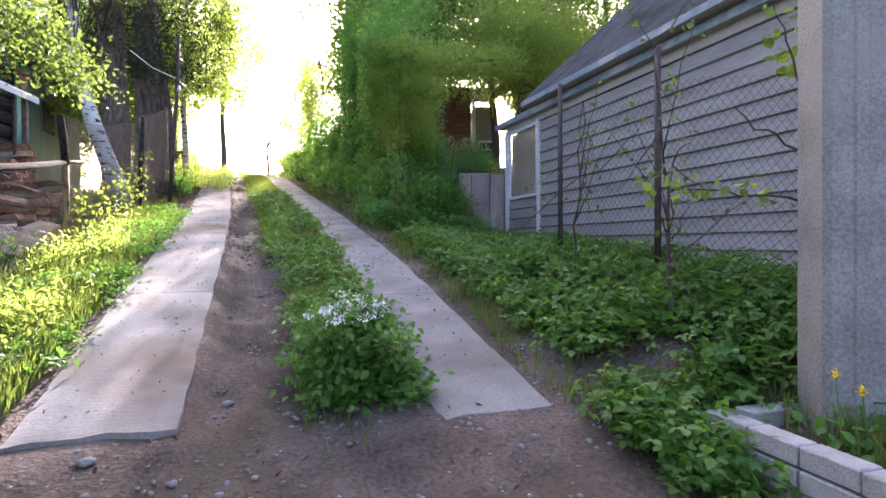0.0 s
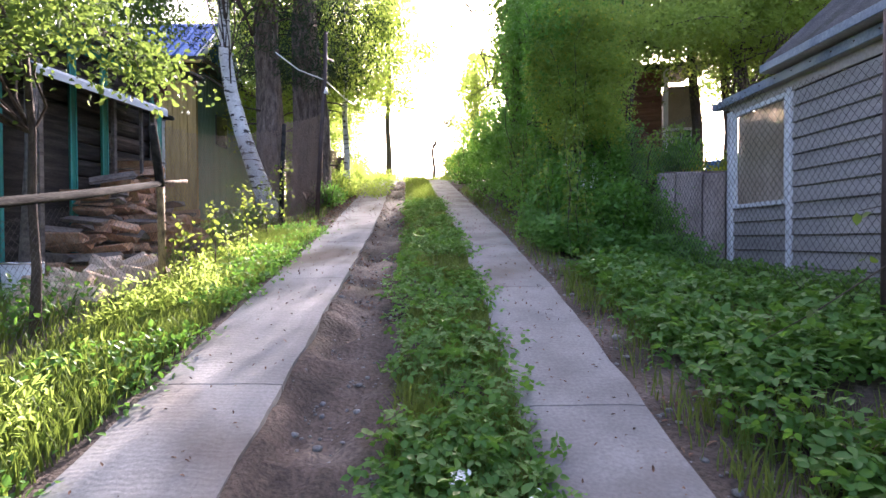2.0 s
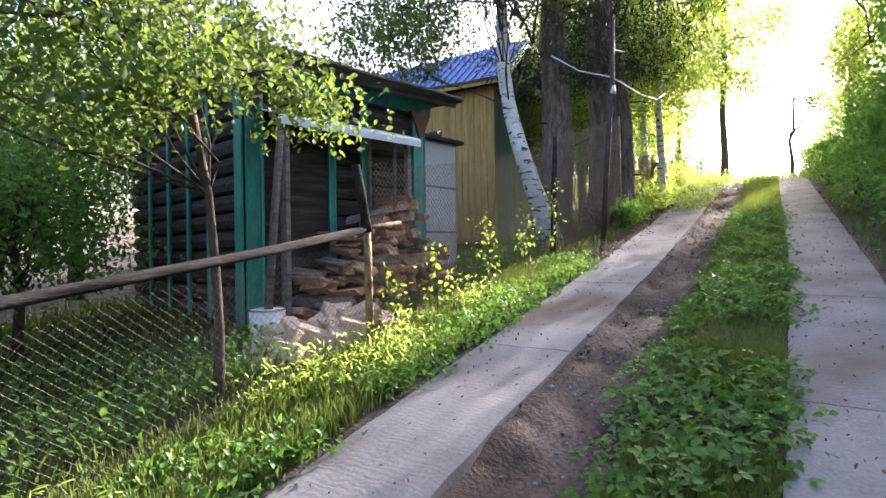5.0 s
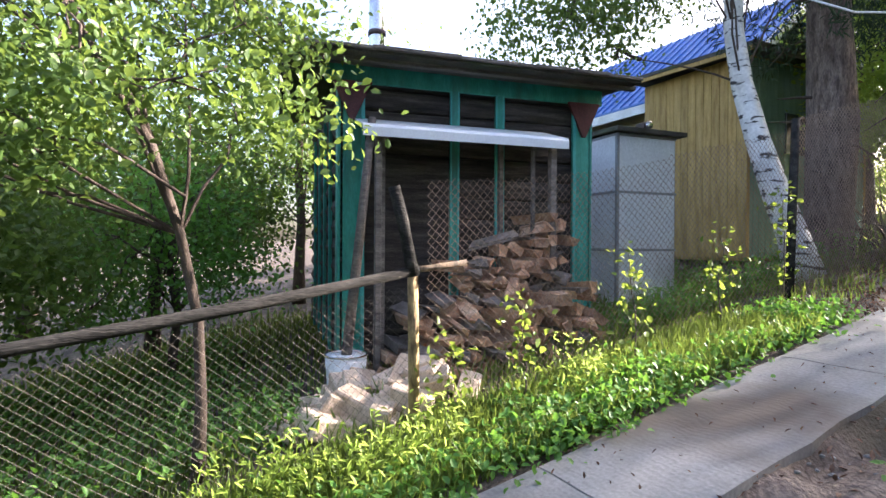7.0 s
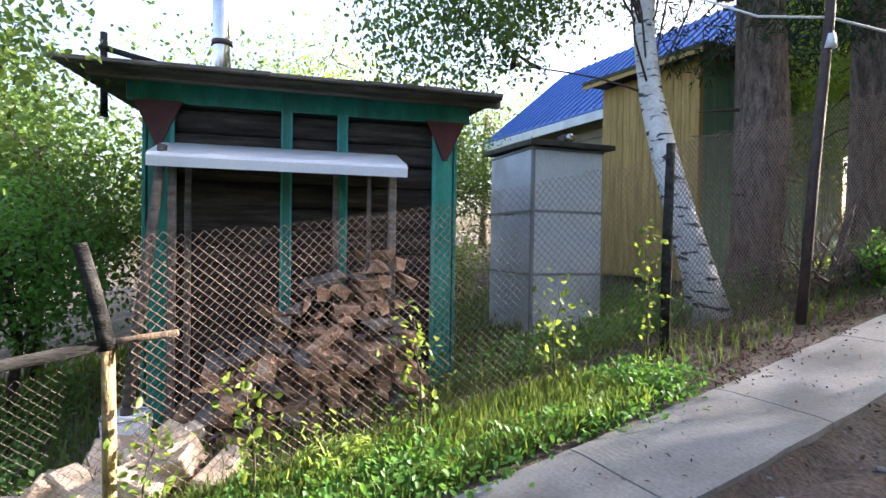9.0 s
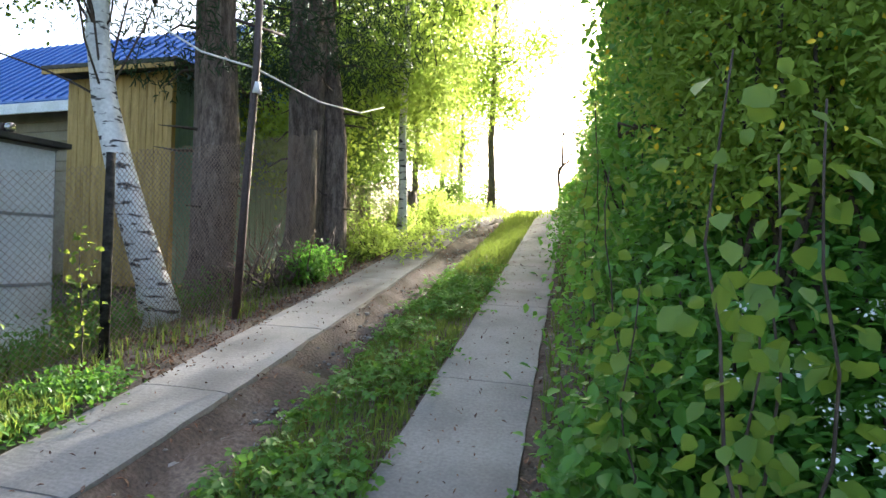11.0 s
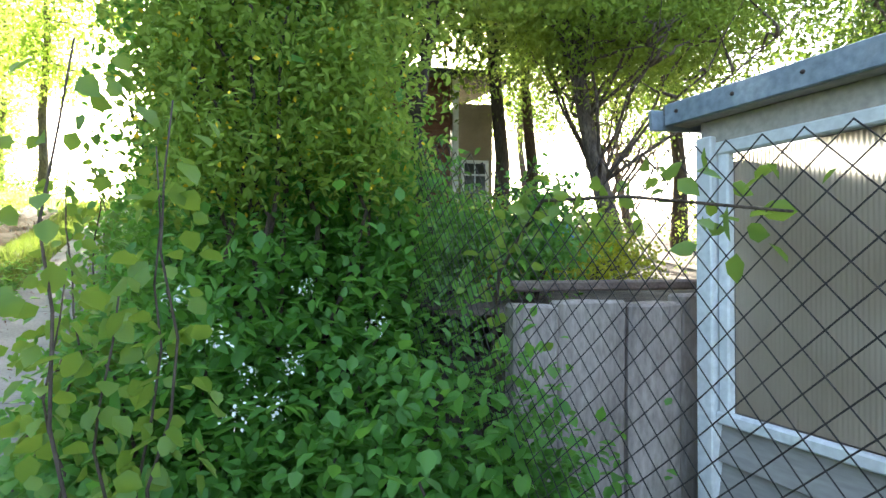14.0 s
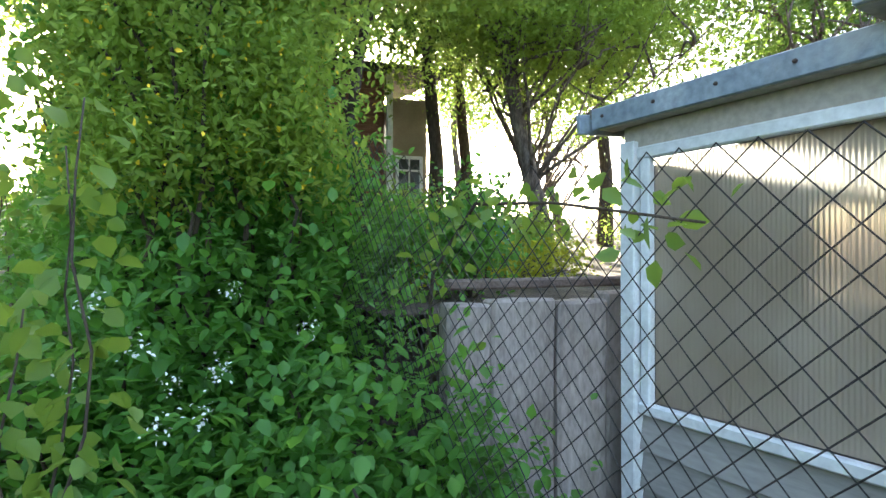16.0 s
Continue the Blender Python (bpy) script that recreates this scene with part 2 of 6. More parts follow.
# birch bark: white with dark lenticels
bm_ = material("birch_bark", [(0.5, 0.49, 0.47), (0.68, 0.67, 0.65), (0.76, 0.75, 0.73)], 4, 0.75, bump=0.4, fine=30, stretch=(1, 1, 1), detail=0.25, stain=None)
_nd, _lk = bm_.node_tree.nodes, bm_.node_tree.links.new
_tc, _mp, _n, _r, _mx = (_nd.new(k) for k in ("ShaderNodeTexCoord", "ShaderNodeMapping", "ShaderNodeTexNoise", "ShaderNodeMapRange", "ShaderNodeMix"))
_mp.inputs["Scale"].default_value = (3.2, 3.2, 11)
_n.inputs["Scale"].default_value, _n.inputs["Detail"].default_value = 1.7, 3
_r.inputs[1].default_value, _r.inputs[2].default_value = 0.57, 0.62
_mx.data_type = "RGBA"
_mx.inputs["B"].default_value = (0.05, 0.045, 0.045, 1)
_b = _nd["Principled BSDF"]
_src = _b.inputs["Base Color"].links[0].from_socket
_lk(_tc.outputs["Object"], _mp.inputs[0]), _lk(_mp.outputs[0], _n.inputs["Vector"]), _lk(_n.outputs[0], _r.inputs[0])
_lk(_r.outputs[0], _mx.inputs["Factor"]), _lk(_src, _mx.inputs["A"]), _lk(_mx.outputs["Result"], _b.inputs["Base Color"])
M["birch"] = bm_

# corrugated translucent sheet
pc = bpy.data.materials.new("ribbed_polycarbonate")
pc.use_nodes = True
_nd, _lk = pc.node_tree.nodes, pc.node_tree.links.new
_b = _nd["Principled BSDF"]
_b.inputs["Base Color"].default_value = (0.36, 0.31, 0.255, 1)
_b.inputs["Roughness"].default_value, _b.inputs["Transmission Weight"].default_value = 0.28, 0.45
_b.inputs["IOR"].default_value = 1.2
_n, _tc, _rp = _nd.new("ShaderNodeTexNoise"), _nd.new("ShaderNodeTexCoord"), _nd.new("ShaderNodeValToRGB")
_n.inputs["Scale"].default_value = 1.6
_rp.color_ramp.elements[0].color, _rp.color_ramp.elements[1].color = (0.40, 0.31, 0.22, 1), (0.58, 0.48, 0.38, 1)
_rp.color_ramp.elements[0].position, _rp.color_ramp.elements[1].position = 0.35, 0.65
_lk(_tc.outputs["Object"], _n.inputs["Vector"]), _lk(_n.outputs[0], _rp.inputs[0]), _lk(_rp.outputs[0], _b.inputs["Base Color"])
M["polycarbonate"] = pc

L = {}
L["grass"] = leaf_material("grass_blade", (0.045, 0.09, 0.018), (0.14, 0.2, 0.045), (0.25, 0.33, 0.05), 0.42, 0.5)
L["herb"] = leaf_material("herb_leaf", (0.034, 0.11, 0.022), (0.115, 0.25, 0.045), (0.21, 0.45, 0.05), 0.35, 0.5)
L["hedge"] = leaf_material("shrub_leaf", (0.04, 0.135, 0.028), (0.14, 0.32, 0.065), (0.26, 0.55, 0.07), 0.45, 0.4)
L["yellowish"] = leaf_material("yellow_green_leaf", (0.07, 0.14, 0.025), (0.18, 0.25, 0.04), (0.32, 0.4, 0.055), 0.45, 0.45)
L["sprig"] = leaf_material("young_leaf", (0.075, 0.17, 0.03), (0.19, 0.29, 0.05), (0.34, 0.47, 0.065), 0.42, 0.42)
L["orchard"] = leaf_material("orchard_leaf", (0.045, 0.10, 0.025), (0.13, 0.2, 0.045), (0.25, 0.35, 0.06), 0.42, 0.42)
# paler yellow-green leaf copy; sunlight on the crowns is put into its colour
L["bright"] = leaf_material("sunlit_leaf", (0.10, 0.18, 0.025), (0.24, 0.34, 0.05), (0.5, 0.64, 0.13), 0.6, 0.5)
L["tree"] = leaf_material("tree_leaf", (0.035, 0.085, 0.02), (0.10, 0.17, 0.04), (0.22, 0.33, 0.05), 0.45, 0.45)
L["needle"] = leaf_material("spruce_needles", (0.015, 0.035, 0.015), (0.04, 0.075, 0.03), (0.05, 0.09, 0.03), 0.2, 0.6)
L["gold"] = leaf_material("golden_shrub_leaf", (0.3, 0.34, 0.02), (0.5, 0.48, 0.04), (0.6, 0.6, 0.06), 0.4, 0.5)


# ---- building helpers ----
def obj(name, me, mat, parent=None, label=""):
    if mat is not None:
        me.materials.append(mat)
    ob = new(name, me)
    if parent is not None:
        ob.parent = parent
    return tagged(ob, label)


def part(name, bm, mat, parent=None, label=""):
    me = bpy.data.meshes.new(name)
    bm.to_mesh(me)
    bm.free()
    return obj(name, me, mat, parent, label)


def thing(name, at, label, category, group="", kind="", turn=0.0):
    e = new(name)
    e.matrix_basis = pose(*at, 0, 0, turn)
    return tagged(e, label, category, group, kind)


def box_bm(size, at=(0, 0, 0), turn=(0, 0, 0), bevel=0.006, bm=None):
    bm = bm or bmesh.new()
    made = bmesh.ops.create_cube(bm, size=1.0, matrix=pose(*at, *turn) @ Matrix.Diagonal((*size, 1)))
    if bevel:
        edges = {e for v in made["verts"] for e in v.link_edges}
        bmesh.ops.bevel(bm, geom=list(edges), offset=min(bevel, min(size) * 0.3), segments=1, affect="EDGES")
    return bm


def box(name, size, at, mat, parent=None, turn=(0, 0, 0), bevel=0.006, label=""):
    return part(name, box_bm(size, at, turn, bevel), mat, parent, label)


def tube_arrays(path, radii, sides=8, wob=0.0, rng=RNG):
    p = np.asarray(path, float)
    r = np.asarray(radii, float) * np.ones(len(p))
    d = np.gradient(p, axis=0)
    d /= np.linalg.norm(d, axis=1)[:, None] + 1e-9
    ref = np.where(np.abs(d[:, 2:3]) > 0.9, [[1.0, 0, 0]], [[0, 0, 1.0]])
    u = np.cross(d, ref)
    u /= np.linalg.norm(u, axis=1)[:, None] + 1e-9
    w = np.cross(d, u)
    a = np.linspace(0, 2 * np.pi, sides, endpoint=False)
    rr = r[:, None] * (1 + wob * rng.uniform(-1, 1, (len(p), sides)))
    v = p[:, None] + rr[..., None] * (np.cos(a)[None, :, None] * u[:, None] + np.sin(a)[None, :, None] * w[:, None])
    n = len(p)
    i, j = np.meshgrid(np.arange(n - 1), np.arange(sides), indexing="ij")
    j2 = (j + 1) % sides
    f = np.stack([i * sides + j, i * sides + j2, (i + 1) * sides + j2, (i + 1) * sides + j], -1).reshape(-1, 4)
    v = np.concatenate([v.reshape(-1, 3), p[:1], p[-1:]])
    k = n * sides
    c1 = np.stack([np.full(sides, k), (np.arange(sides) + 1) % sides, np.arange(sides), np.full(sides, k)], -1)
    c2 = np.stack([np.full(sides, k + 1), k - sides + np.arange(sides), k - sides + (np.arange(sides) + 1) % sides], -1)
    return v, [tuple(q) for q in f.tolist()] + [tuple(q[:3]) for q in c1.tolist()] + [tuple(q) for q in c2.tolist()]


def tubes(name, paths, mat, parent=None, sides=8, wob=0.0, label="", smooth=True):
    """One mesh of tapered tubes; paths: (points, radii) each."""
    V, F, k = [], [], 0
    for p, r in paths:
        v, f = tube_arrays(p, r, sides, wob)
        V.append(v)
        F += [tuple(i + k for i in q) for q in f]
        k += len(v)
    me = bpy.data.meshes.new(name)
    me.from_pydata(np.concatenate(V).tolist(), [], F)
    if smooth:
        me.polygons.foreach_set("use_smooth", np.ones(len(me.polygons), bool))
    return obj(name, me, mat, parent, label)


def raw_mesh(name, v, f):
    """A mesh from arrays of corners and of faces that all have as many sides."""
    me = bpy.data.meshes.new(name)
    k = f.shape[1]
    me.vertices.add(len(v)), me.loops.add(f.size), me.polygons.add(len(f))
    me.vertices.foreach_set("co", np.ascontiguousarray(v, np.float32).ravel())
    me.loops.foreach_set("vertex_index", np.ascontiguousarray(f, np.int32).ravel())
    me.polygons.foreach_set("loop_start", np.arange(0, f.size, k, dtype=np.int32))
    me.polygons.foreach_set("loop_total", np.full(len(f), k, np.int32))
    me.update(calc_edges=True)
    return me


LEAF = np.array([(0, 0, 0), (-0.42, 0.32, 0.1), (-0.34, 0.68, 0.09), (0, 1, -0.06), (0.34, 0.68, 0.09), (0.42, 0.32, 0.1)])
LEAF_F = np.array([(0, 5, 4, 3), (0, 3, 2, 1)])


def leaves(name, at, size, mat, parent=None, width=0.75, droop=0.3, label="", rng=RNG, up=0.35, along=None):
    """Many small folded leaf blades in one mesh, at the points given, facing all ways but mostly up and outward."""
    n = len(at)
    ax = rng.normal(0, 1, (n, 3)) if along is None else along + rng.normal(0, 0.5, (n, 3))
    ax[:, 2] -= droop
    ax /= np.linalg.norm(ax, axis=1)[:, None] + 1e-9
    nr = rng.normal(0, 1, (n, 3)) * (1 - up) + np.array([0, 0, up * 2.2])
    sd = np.cross(ax, nr)
    sd /= np.linalg.norm(sd, axis=1)[:, None] + 1e-9
    nm = np.cross(sd, ax)
    s = (size * rng.uniform(0.6, 1.25, n))[:, None, None]
    v = at[:, None] + s * (LEAF[None, :, :1] * width * sd[:, None] + LEAF[None, :, 1:2] * ax[:, None] + LEAF[None, :, 2:] * nm[:, None])
    f = (np.arange(n)[:, None, None] * 6 + LEAF_F[None]).reshape(-1, 4)
    return obj(name, raw_mesh(name, v.reshape(-1, 3), f), mat, parent, label)


def trifoliate(name, at, size, mat, label="", rng=RNG, tilt=0.45, lean=(0, 0, 0)):
    """Leaves of three rounded leaflets spread flat round the end of their stalk, facing up and towards the light."""
    n = len(at)
    nm = rng.normal(0, tilt, (n, 3)) + np.array([0, 0, 1.0]) + np.array(lean)
    nm /= np.linalg.norm(nm, axis=1)[:, None]
    u = np.cross(nm, rng.normal(0, 1, (n, 3)))
    u /= np.linalg.norm(u, axis=1)[:, None] + 1e-9
    w = np.cross(nm, u)
    s = size * rng.uniform(0.6, 1.25, n)
    V = []
    for a, k in ((-1.25, 0.85), (0.0, 1.0), (1.25, 0.85)):
        a = a + rng.normal(0, 0.12, n)
        ax = u * np.cos(a)[:, None] + w * np.sin(a)[:, None] - nm * rng.uniform(0.0, 0.35, n)[:, None]
        sd = np.cross(ax, nm)
        q = (s * k)[:, None, None]
        V.append(at[:, None] + 0.12 * s[:, None, None] * ax[:, None] + q * (LEAF[None, :, :1] * 0.82 * sd[:, None] + LEAF[None, :, 1:2] * ax[:, None] + LEAF[None, :, 2:] * nm[:, None]))
    v = np.stack(V, 1).reshape(-1, 3)
    f = (np.arange(3 * n)[:, None, None] * 6 + LEAF_F[None]).reshape(-1, 4)
    return obj(name, raw_mesh(name, v, f), mat, None, label)


def blades(name, at, height, mat, parent=None, lean=0.4, wide=0.0052, label="", rng=RNG):
    """Grass: tapered bent blades."""
    n = len(at)
    h = height * rng.uniform(0.45, 1.2, n)
    a, b = rng.uniform(0, 2 * np.pi, n), rng.uniform(0, 2 * np.pi, n)
    d = np.stack([np.cos(a), np.sin(a), np.zeros(n)], -1)
    s = np.stack([np.cos(b), np.sin(b), np.zeros(n)], -1) * wide * rng.uniform(0.6, 1.3, n)[:, None]
    le = (lean * rng.uniform(0.2, 1.3, n) * h)[:, None]
    up = np.array([0, 0, 1.0])
    mid = at + d * le * 0.3 + up * (h * 0.55)[:, None]
    tip = at + d * le + up * h[:, None]
    v = np.stack([at - s, at + s, mid + s * 0.8, mid - s * 0.8, tip], 1)
    f = (np.arange(n)[:, None, None] * 5 + np.array([(0, 1, 2), (0, 2, 3), (3, 2, 4)])[None]).reshape(-1, 3)
    return obj(name, raw_mesh(name, v.reshape(-1, 3), f), mat, parent, label)


def clumped(n, centres, radii, rng=RNG, twigs=14, spread=0.13, shell=0.55):
    """Points in clumps (twigs) inside ellipsoids: uneven, with gaps."""
    centres, radii = np.asarray(centres, float), np.asarray(radii, float)
    if radii.ndim == 1:
        radii = radii[:, None] * np.ones(3)
    vol = radii.prod(1) ** (2 / 3)
    m = max(1, n // twigs)
    k = rng.choice(len(centres), m, p=vol / vol.sum())
    d = rng.normal(0, 1, (m, 3))
    d /= np.linalg.norm(d, axis=1)[:, None]
    rad = (shell + (1 - shell) * rng.uniform(0, 1, m)) * rng.uniform(0.75, 1.12, m)
    t = centres[k] + d * radii[k] * rad[:, None]
    return np.repeat(t, twigs, 0) + rng.normal(0, spread, (m * twigs, 3)), t


KY = np.array([-40.0, 0, 4, 8, 12, 16, 24, 28, 34, 60, 400])
KZ = np.array([-6.5, 0.72, 1.59, 2.43, 3.13, 3.82, 5.24, 5.75, 5.9, 5.2, 3.0])


def lane_z(y):
    return np.interp(y, KY, KZ)


def bend(y):
    return np.interp(y, [0, 8, 12, 16, 24, 40], [0, -0.01, -0.09, -0.28, -0.67, -1.5])


def smooth01(t):
    t = np.clip(t, 0, 1)
    return t * t * (3 - 2 * t)


def ground_z(x, y):
    x, y = np.asarray(x, float), np.asarray(y, float)
    c = x - bend(y)
    z = lane_z(y)
    yard = np.interp(y, [-40, 2, 6, 9, 11, 14, 18, 30, 60, 400], [-6.6, 1.0, 1.75, 2.45, 2.5, 2.85, 3.5, 5.0, 5.0, 3.0])
    left = smooth01((-1.9 - c) / 1.2)
    z = z * (1 - left) + yard * left
    z = z - 0.06 * smooth01((-0.75 - c) / 0.3) * (1 - left)
    terrace = np.interp(y, [-400, -4, 1, 3, 4.5, 7, 9.5, 11.25, 11.6, 30, 60, 400], [-6.5, -0.1, 1.2, 1.9, 2.2, 2.4, 2.52, 2.6, 3.6, 6.0, 5.2, 3.0])
    right = smooth01((c - 2.2) / 1.7)
    z = z * (1 - right) + terrace * right
    dirt = smooth01((c - 0.06) / 0.12) * smooth01((0.82 - c) / 0.2) * smooth01((y - 4.3) / 0.4) * (1 - smooth01((y - 22) / 4))
    z = z - 0.11 * dirt - 0.035 * smooth01((c + 0.85) / 0.1) * smooth01((2.25 - c) / 0.1) * smooth01((y - 4.1) / 0.3)
    return z


def gz(x, y):
    return float(ground_z(x, y))


def scatter(n, x0, x1, y0, y1, rng=RNG, follow=True):
    y = rng.uniform(y0, y1, n)
    x = rng.uniform(x0, x1, n) + (bend(y) if follow else 0)
    return np.stack([x, y, ground_z(x, y)], -1)


# ---- ground and lane ----
gx = np.concatenate([[-400, -150, -70, -40, -25, -16, -12], np.arange(-10, -2, 0.5), np.arange(-2, 4.6, 0.11), np.arange(4.8, 10, 0.5), [11, 14, 20, 30, 50, 90, 160, 400]])
gy = np.concatenate([[-400, -120, -50, -25, -12, -6], np.arange(-4, 2, 0.4), np.arange(2, 16, 0.11), np.arange(16, 34, 0.35), [36, 40, 46, 55, 70, 100, 180, 400]])
X, Y = np.meshgrid(gx, gy)
Z = ground_z(X, Y)
near = (X > -2.2) & (X < 4.5) & (Y > 1) & (Y < 30)
rough = np.array([noise.fractal(Vector((x * 2.2, y * 2.2, 0)), 1.0, 2.0, 4) for x, y in zip(X.ravel(), Y.ravel())]).reshape(X.shape)
C = X - bend(Y)
clods = np.array([noise.fractal(Vector((x * 5.5, y * 4.0, 9)), 0.8, 2.0, 3) for x, y in zip(X.ravel(), Y.ravel())]).reshape(X.shape)
Z = Z + near * rough * np.where((C > 0.08) & (C < 0.8) & (Y > 4.2), 0.1, np.where(Y < 4.3, 0.02, 0.012))
Z = Z + near * clods * np.where((C > 0.1) & (C < 0.78) & (Y > 4.2) & (Y < 24), 0.05, np.where(Y < 4.4, 0.018, 0.0))
n_, m_ = X.shape
idx = np.arange(n_ * m_).reshape(n_, m_)
quads = np.stack([idx[:-1, :-1], idx[:-1, 1:], idx[1:, 1:], idx[1:, :-1]], -1).reshape(-1, 4)
gme = raw_mesh("ground", np.stack([X, Y, Z], -1).reshape(-1, 3), quads)
gme.polygons.foreach_set("use_smooth", np.ones(len(quads), bool))
tagged(obj("ground", gme, M["dirt"]), "brown trodden earth of a sloping lane and its verges", "ground", kind="structure")


def strip(name, c0, c1, y0, joints, label):
    """A cast concrete wheel track, slab by slab, with ragged front and open joints."""
    root = thing(name, (0, 0, 0), label, "pavement", kind="structure")
    for a, b in zip(joints[:-1], joints[1:]):
        bm = bmesh.new()
        a_, b_ = a + 0.006, b - 0.006
        ny, nx = max(3, int((b - a) / 0.14)), 7
        rows = []
        for i in range(ny + 1):
            y = a_ + (b_ - a_) * i / ny
            row = []
            for j in range(nx + 1):
                c = c0 + (c1 - c0) * j / nx
                if j in (0, nx):
                    c += 0.016 * noise.noise(Vector((c * 3, y * 3.1, 4))) + 0.008 * noise.noise(Vector((c, y * 11, 1)))
                yy = y + (0.05 * noise.noise(Vector((c * 6, 2, 7))) if a == joints[0] and i == 0 else 0)
                x = c + float(bend(y))
                z = float(lane_z(yy)) + 0.012 * noise.noise(Vector((x * 1.3, yy * 1.3, 0))) + 0.003 * noise.noise(Vector((x * 9, yy * 9, 3)))
                row.append(bm.verts.new((x, yy, z - (0.008 if j in (0, nx) else 0))))
            rows.append(row)
        top = [bm.faces.new((rows[i][j], rows[i][j + 1], rows[i + 1][j + 1], rows[i + 1][j])) for i in range(ny) for j in range(nx)]
        bot = bmesh.ops.extrude_face_region(bm, geom=top)
        bmesh.ops.translate(bm, vec=(0, 0, -0.17), verts=[v for v in bot["geom"] if isinstance(v, bmesh.types.BMVert)])
        bmesh.ops.recalc_face_normals(bm, faces=bm.faces)
        part("slab", bm, M["concrete"], root)
    return root


strip("pavement_left", -0.69, 0.05, 4.3, [4.3, 6.7, 9.1, 11.2, 12.42, 13.9, 16.2, 18.6, 21, 23.5, 26], "pale grey cast concrete wheel track with worn edges")
strip("pavement_right", 1.39, 2.09, 4.1, [4.12, 6.4, 8.7, 10.9, 12.97, 15, 17.3, 19.6, 22, 24.5, 27], "grey cast concrete wheel track in the shade")

# pebbles and litter on the bare earth
rngp = np.random.RandomState(3)


def pebbles(name, pts, size, mat, label, category):
    ico = bmesh.new()
    bmesh.ops.create_icosphere(ico, subdivisions=1, radius=1)
    base = np.array([v.co[:] for v in ico.verts])
    fc = np.array([[v.index for v in f.verts] for f in ico.faces])
    ico.free()
    n = len(pts)
    s = size * rngp.lognormal(0, 0.5, n)[:, None, None] * rngp.uniform(0.6, 1.2, (n, 1, 3)) * np.array([1, 1, 0.6])
    a = rngp.uniform(0, 6.28, n)
    rot = np.stack([np.stack([np.cos(a), -np.sin(a), 0 * a], -1), np.stack([np.sin(a), np.cos(a), 0 * a], -1), np.stack([0 * a, 0 * a, 1 + 0 * a], -1)], 1)
    v = np.einsum("nij,nkj->nki", rot, base[None] * s) + pts[:, None]
    f = (np.arange(n)[:, None, None] * len(base) + fc[None]).reshape(-1, 3)
    return tagged(obj(name, raw_mesh(name, v.reshape(-1, 3), f), mat), label, category, kind="stuff")


pebbles("pebbles", np.concatenate([scatter(2200, 0.08, 0.8, 4.4, 22), scatter(1500, -1.6, 2.6, 1.2, 4.4), scatter(900, 2.12, 2.5, 4, 20)]), 0.011, M["stone"], "small grey pebbles and clods on the bare earth", "pebbles")
lit = np.concatenate([scatter(1500, 0.05, 0.8, 8, 24), scatter(4200, -1.9, -0.45, 12.3, 18.5), scatter(900, -1.5, -0.5, 18, 24), scatter(900, 2.1, 2.55, 6, 20), scatter(500, -1.6, 2.6, 1.2, 4.4)])
lit[:, 2] += 0.012
tagged(leaves("leaf_litter", lit, 0.045, M["litter"], width=0.5, droop=0.0, up=0.9), "dry brown leaf litter and bark scraps on the earth", "litter", kind="stuff")
on = np.concatenate([scatter(420, -0.62, 0.0, 4.5, 24), scatter(560, 1.42, 2.05, 4.5, 24)])
on[:, 2] = lane_z(on[:, 1]) + 0.012
tagged(leaves("fallen_bits", on, 0.03, M["litter"], width=0.45, droop=0.0, up=0.95), "dry brown scraps lying on the concrete tracks", "litter", kind="stuff")
for i, (x, y, s) in enumerate([(1.0, 3.0, 0.17), (0.55, 3.35, 0.1), (1.25, 3.25, 0.09)]):
    bm = bmesh.new()
    bmesh.ops.create_icosphere(bm, subdivisions=3, radius=1)
    for v in bm.verts:
        v.co *= 1 + 0.25 * noise.noise(v.co * 1.5 + Vector((i, 0, 0)))
        v.co = Vector((v.co.x * s * 1.3, v.co.y * s, v.co.z * s * 0.45))
    st = part("stone", bm, M["stone"])
    st.matrix_basis = pose(x, y, gz(x, y) + 0.01)
    tagged(st, "flat grey stone sunk in the earth", "stone", "stones in the lane")

# ---- grass and herbs ----
rg = np.random.RandomState(11)


def thin(pts, scale, keep, seed=0):
    k = np.array([noise.noise(Vector((p[0] * scale, p[1] * scale, seed))) for p in pts])
    return pts[k > keep]


tagged(blades("verge_grass", np.concatenate([scatter(27000, -1.75, -0.78, 2.0, 12, rg), scatter(1300, -1.9, -1.0, 12, 17.5, rg), scatter(4500, -1.9, -0.85, 17.5, 26, rg), scatter(3000, -2.6, -1.6, 2, 11, rg)]), 0.15, L["grass"], rng=rg), "tall uneven sunlit grass along the fence", "grass", kind="stuff")
tagged(blades("strip_grass", np.concatenate([thin(scatter(13000, 0.72, 1.38, 5.4, 9.5, rg), 1.5, -0.1), scatter(20000, 0.55, 1.38, 9.5, 28, rg)]), 0.11, L["grass"], lean=0.6, rng=rg), "short grass on the strip between the concrete tracks", "grass", kind="stuff")
tagged(blades("bank_grass", np.concatenate([thin(scatter(10000, 2.2, 4.2, 1.8, 9.0, rg), 1.0, 0.0), scatter(1500, 2.15, 2.5, 4, 20, rg), thin(scatter(2500, -1.7, 2.4, 1.0, 4.3, rg), 0.9, 0.28)]), 0.16, L["grass"], lean=0.5, rng=rg), "loose grass among the weeds of the bank", "grass", kind="stuff")
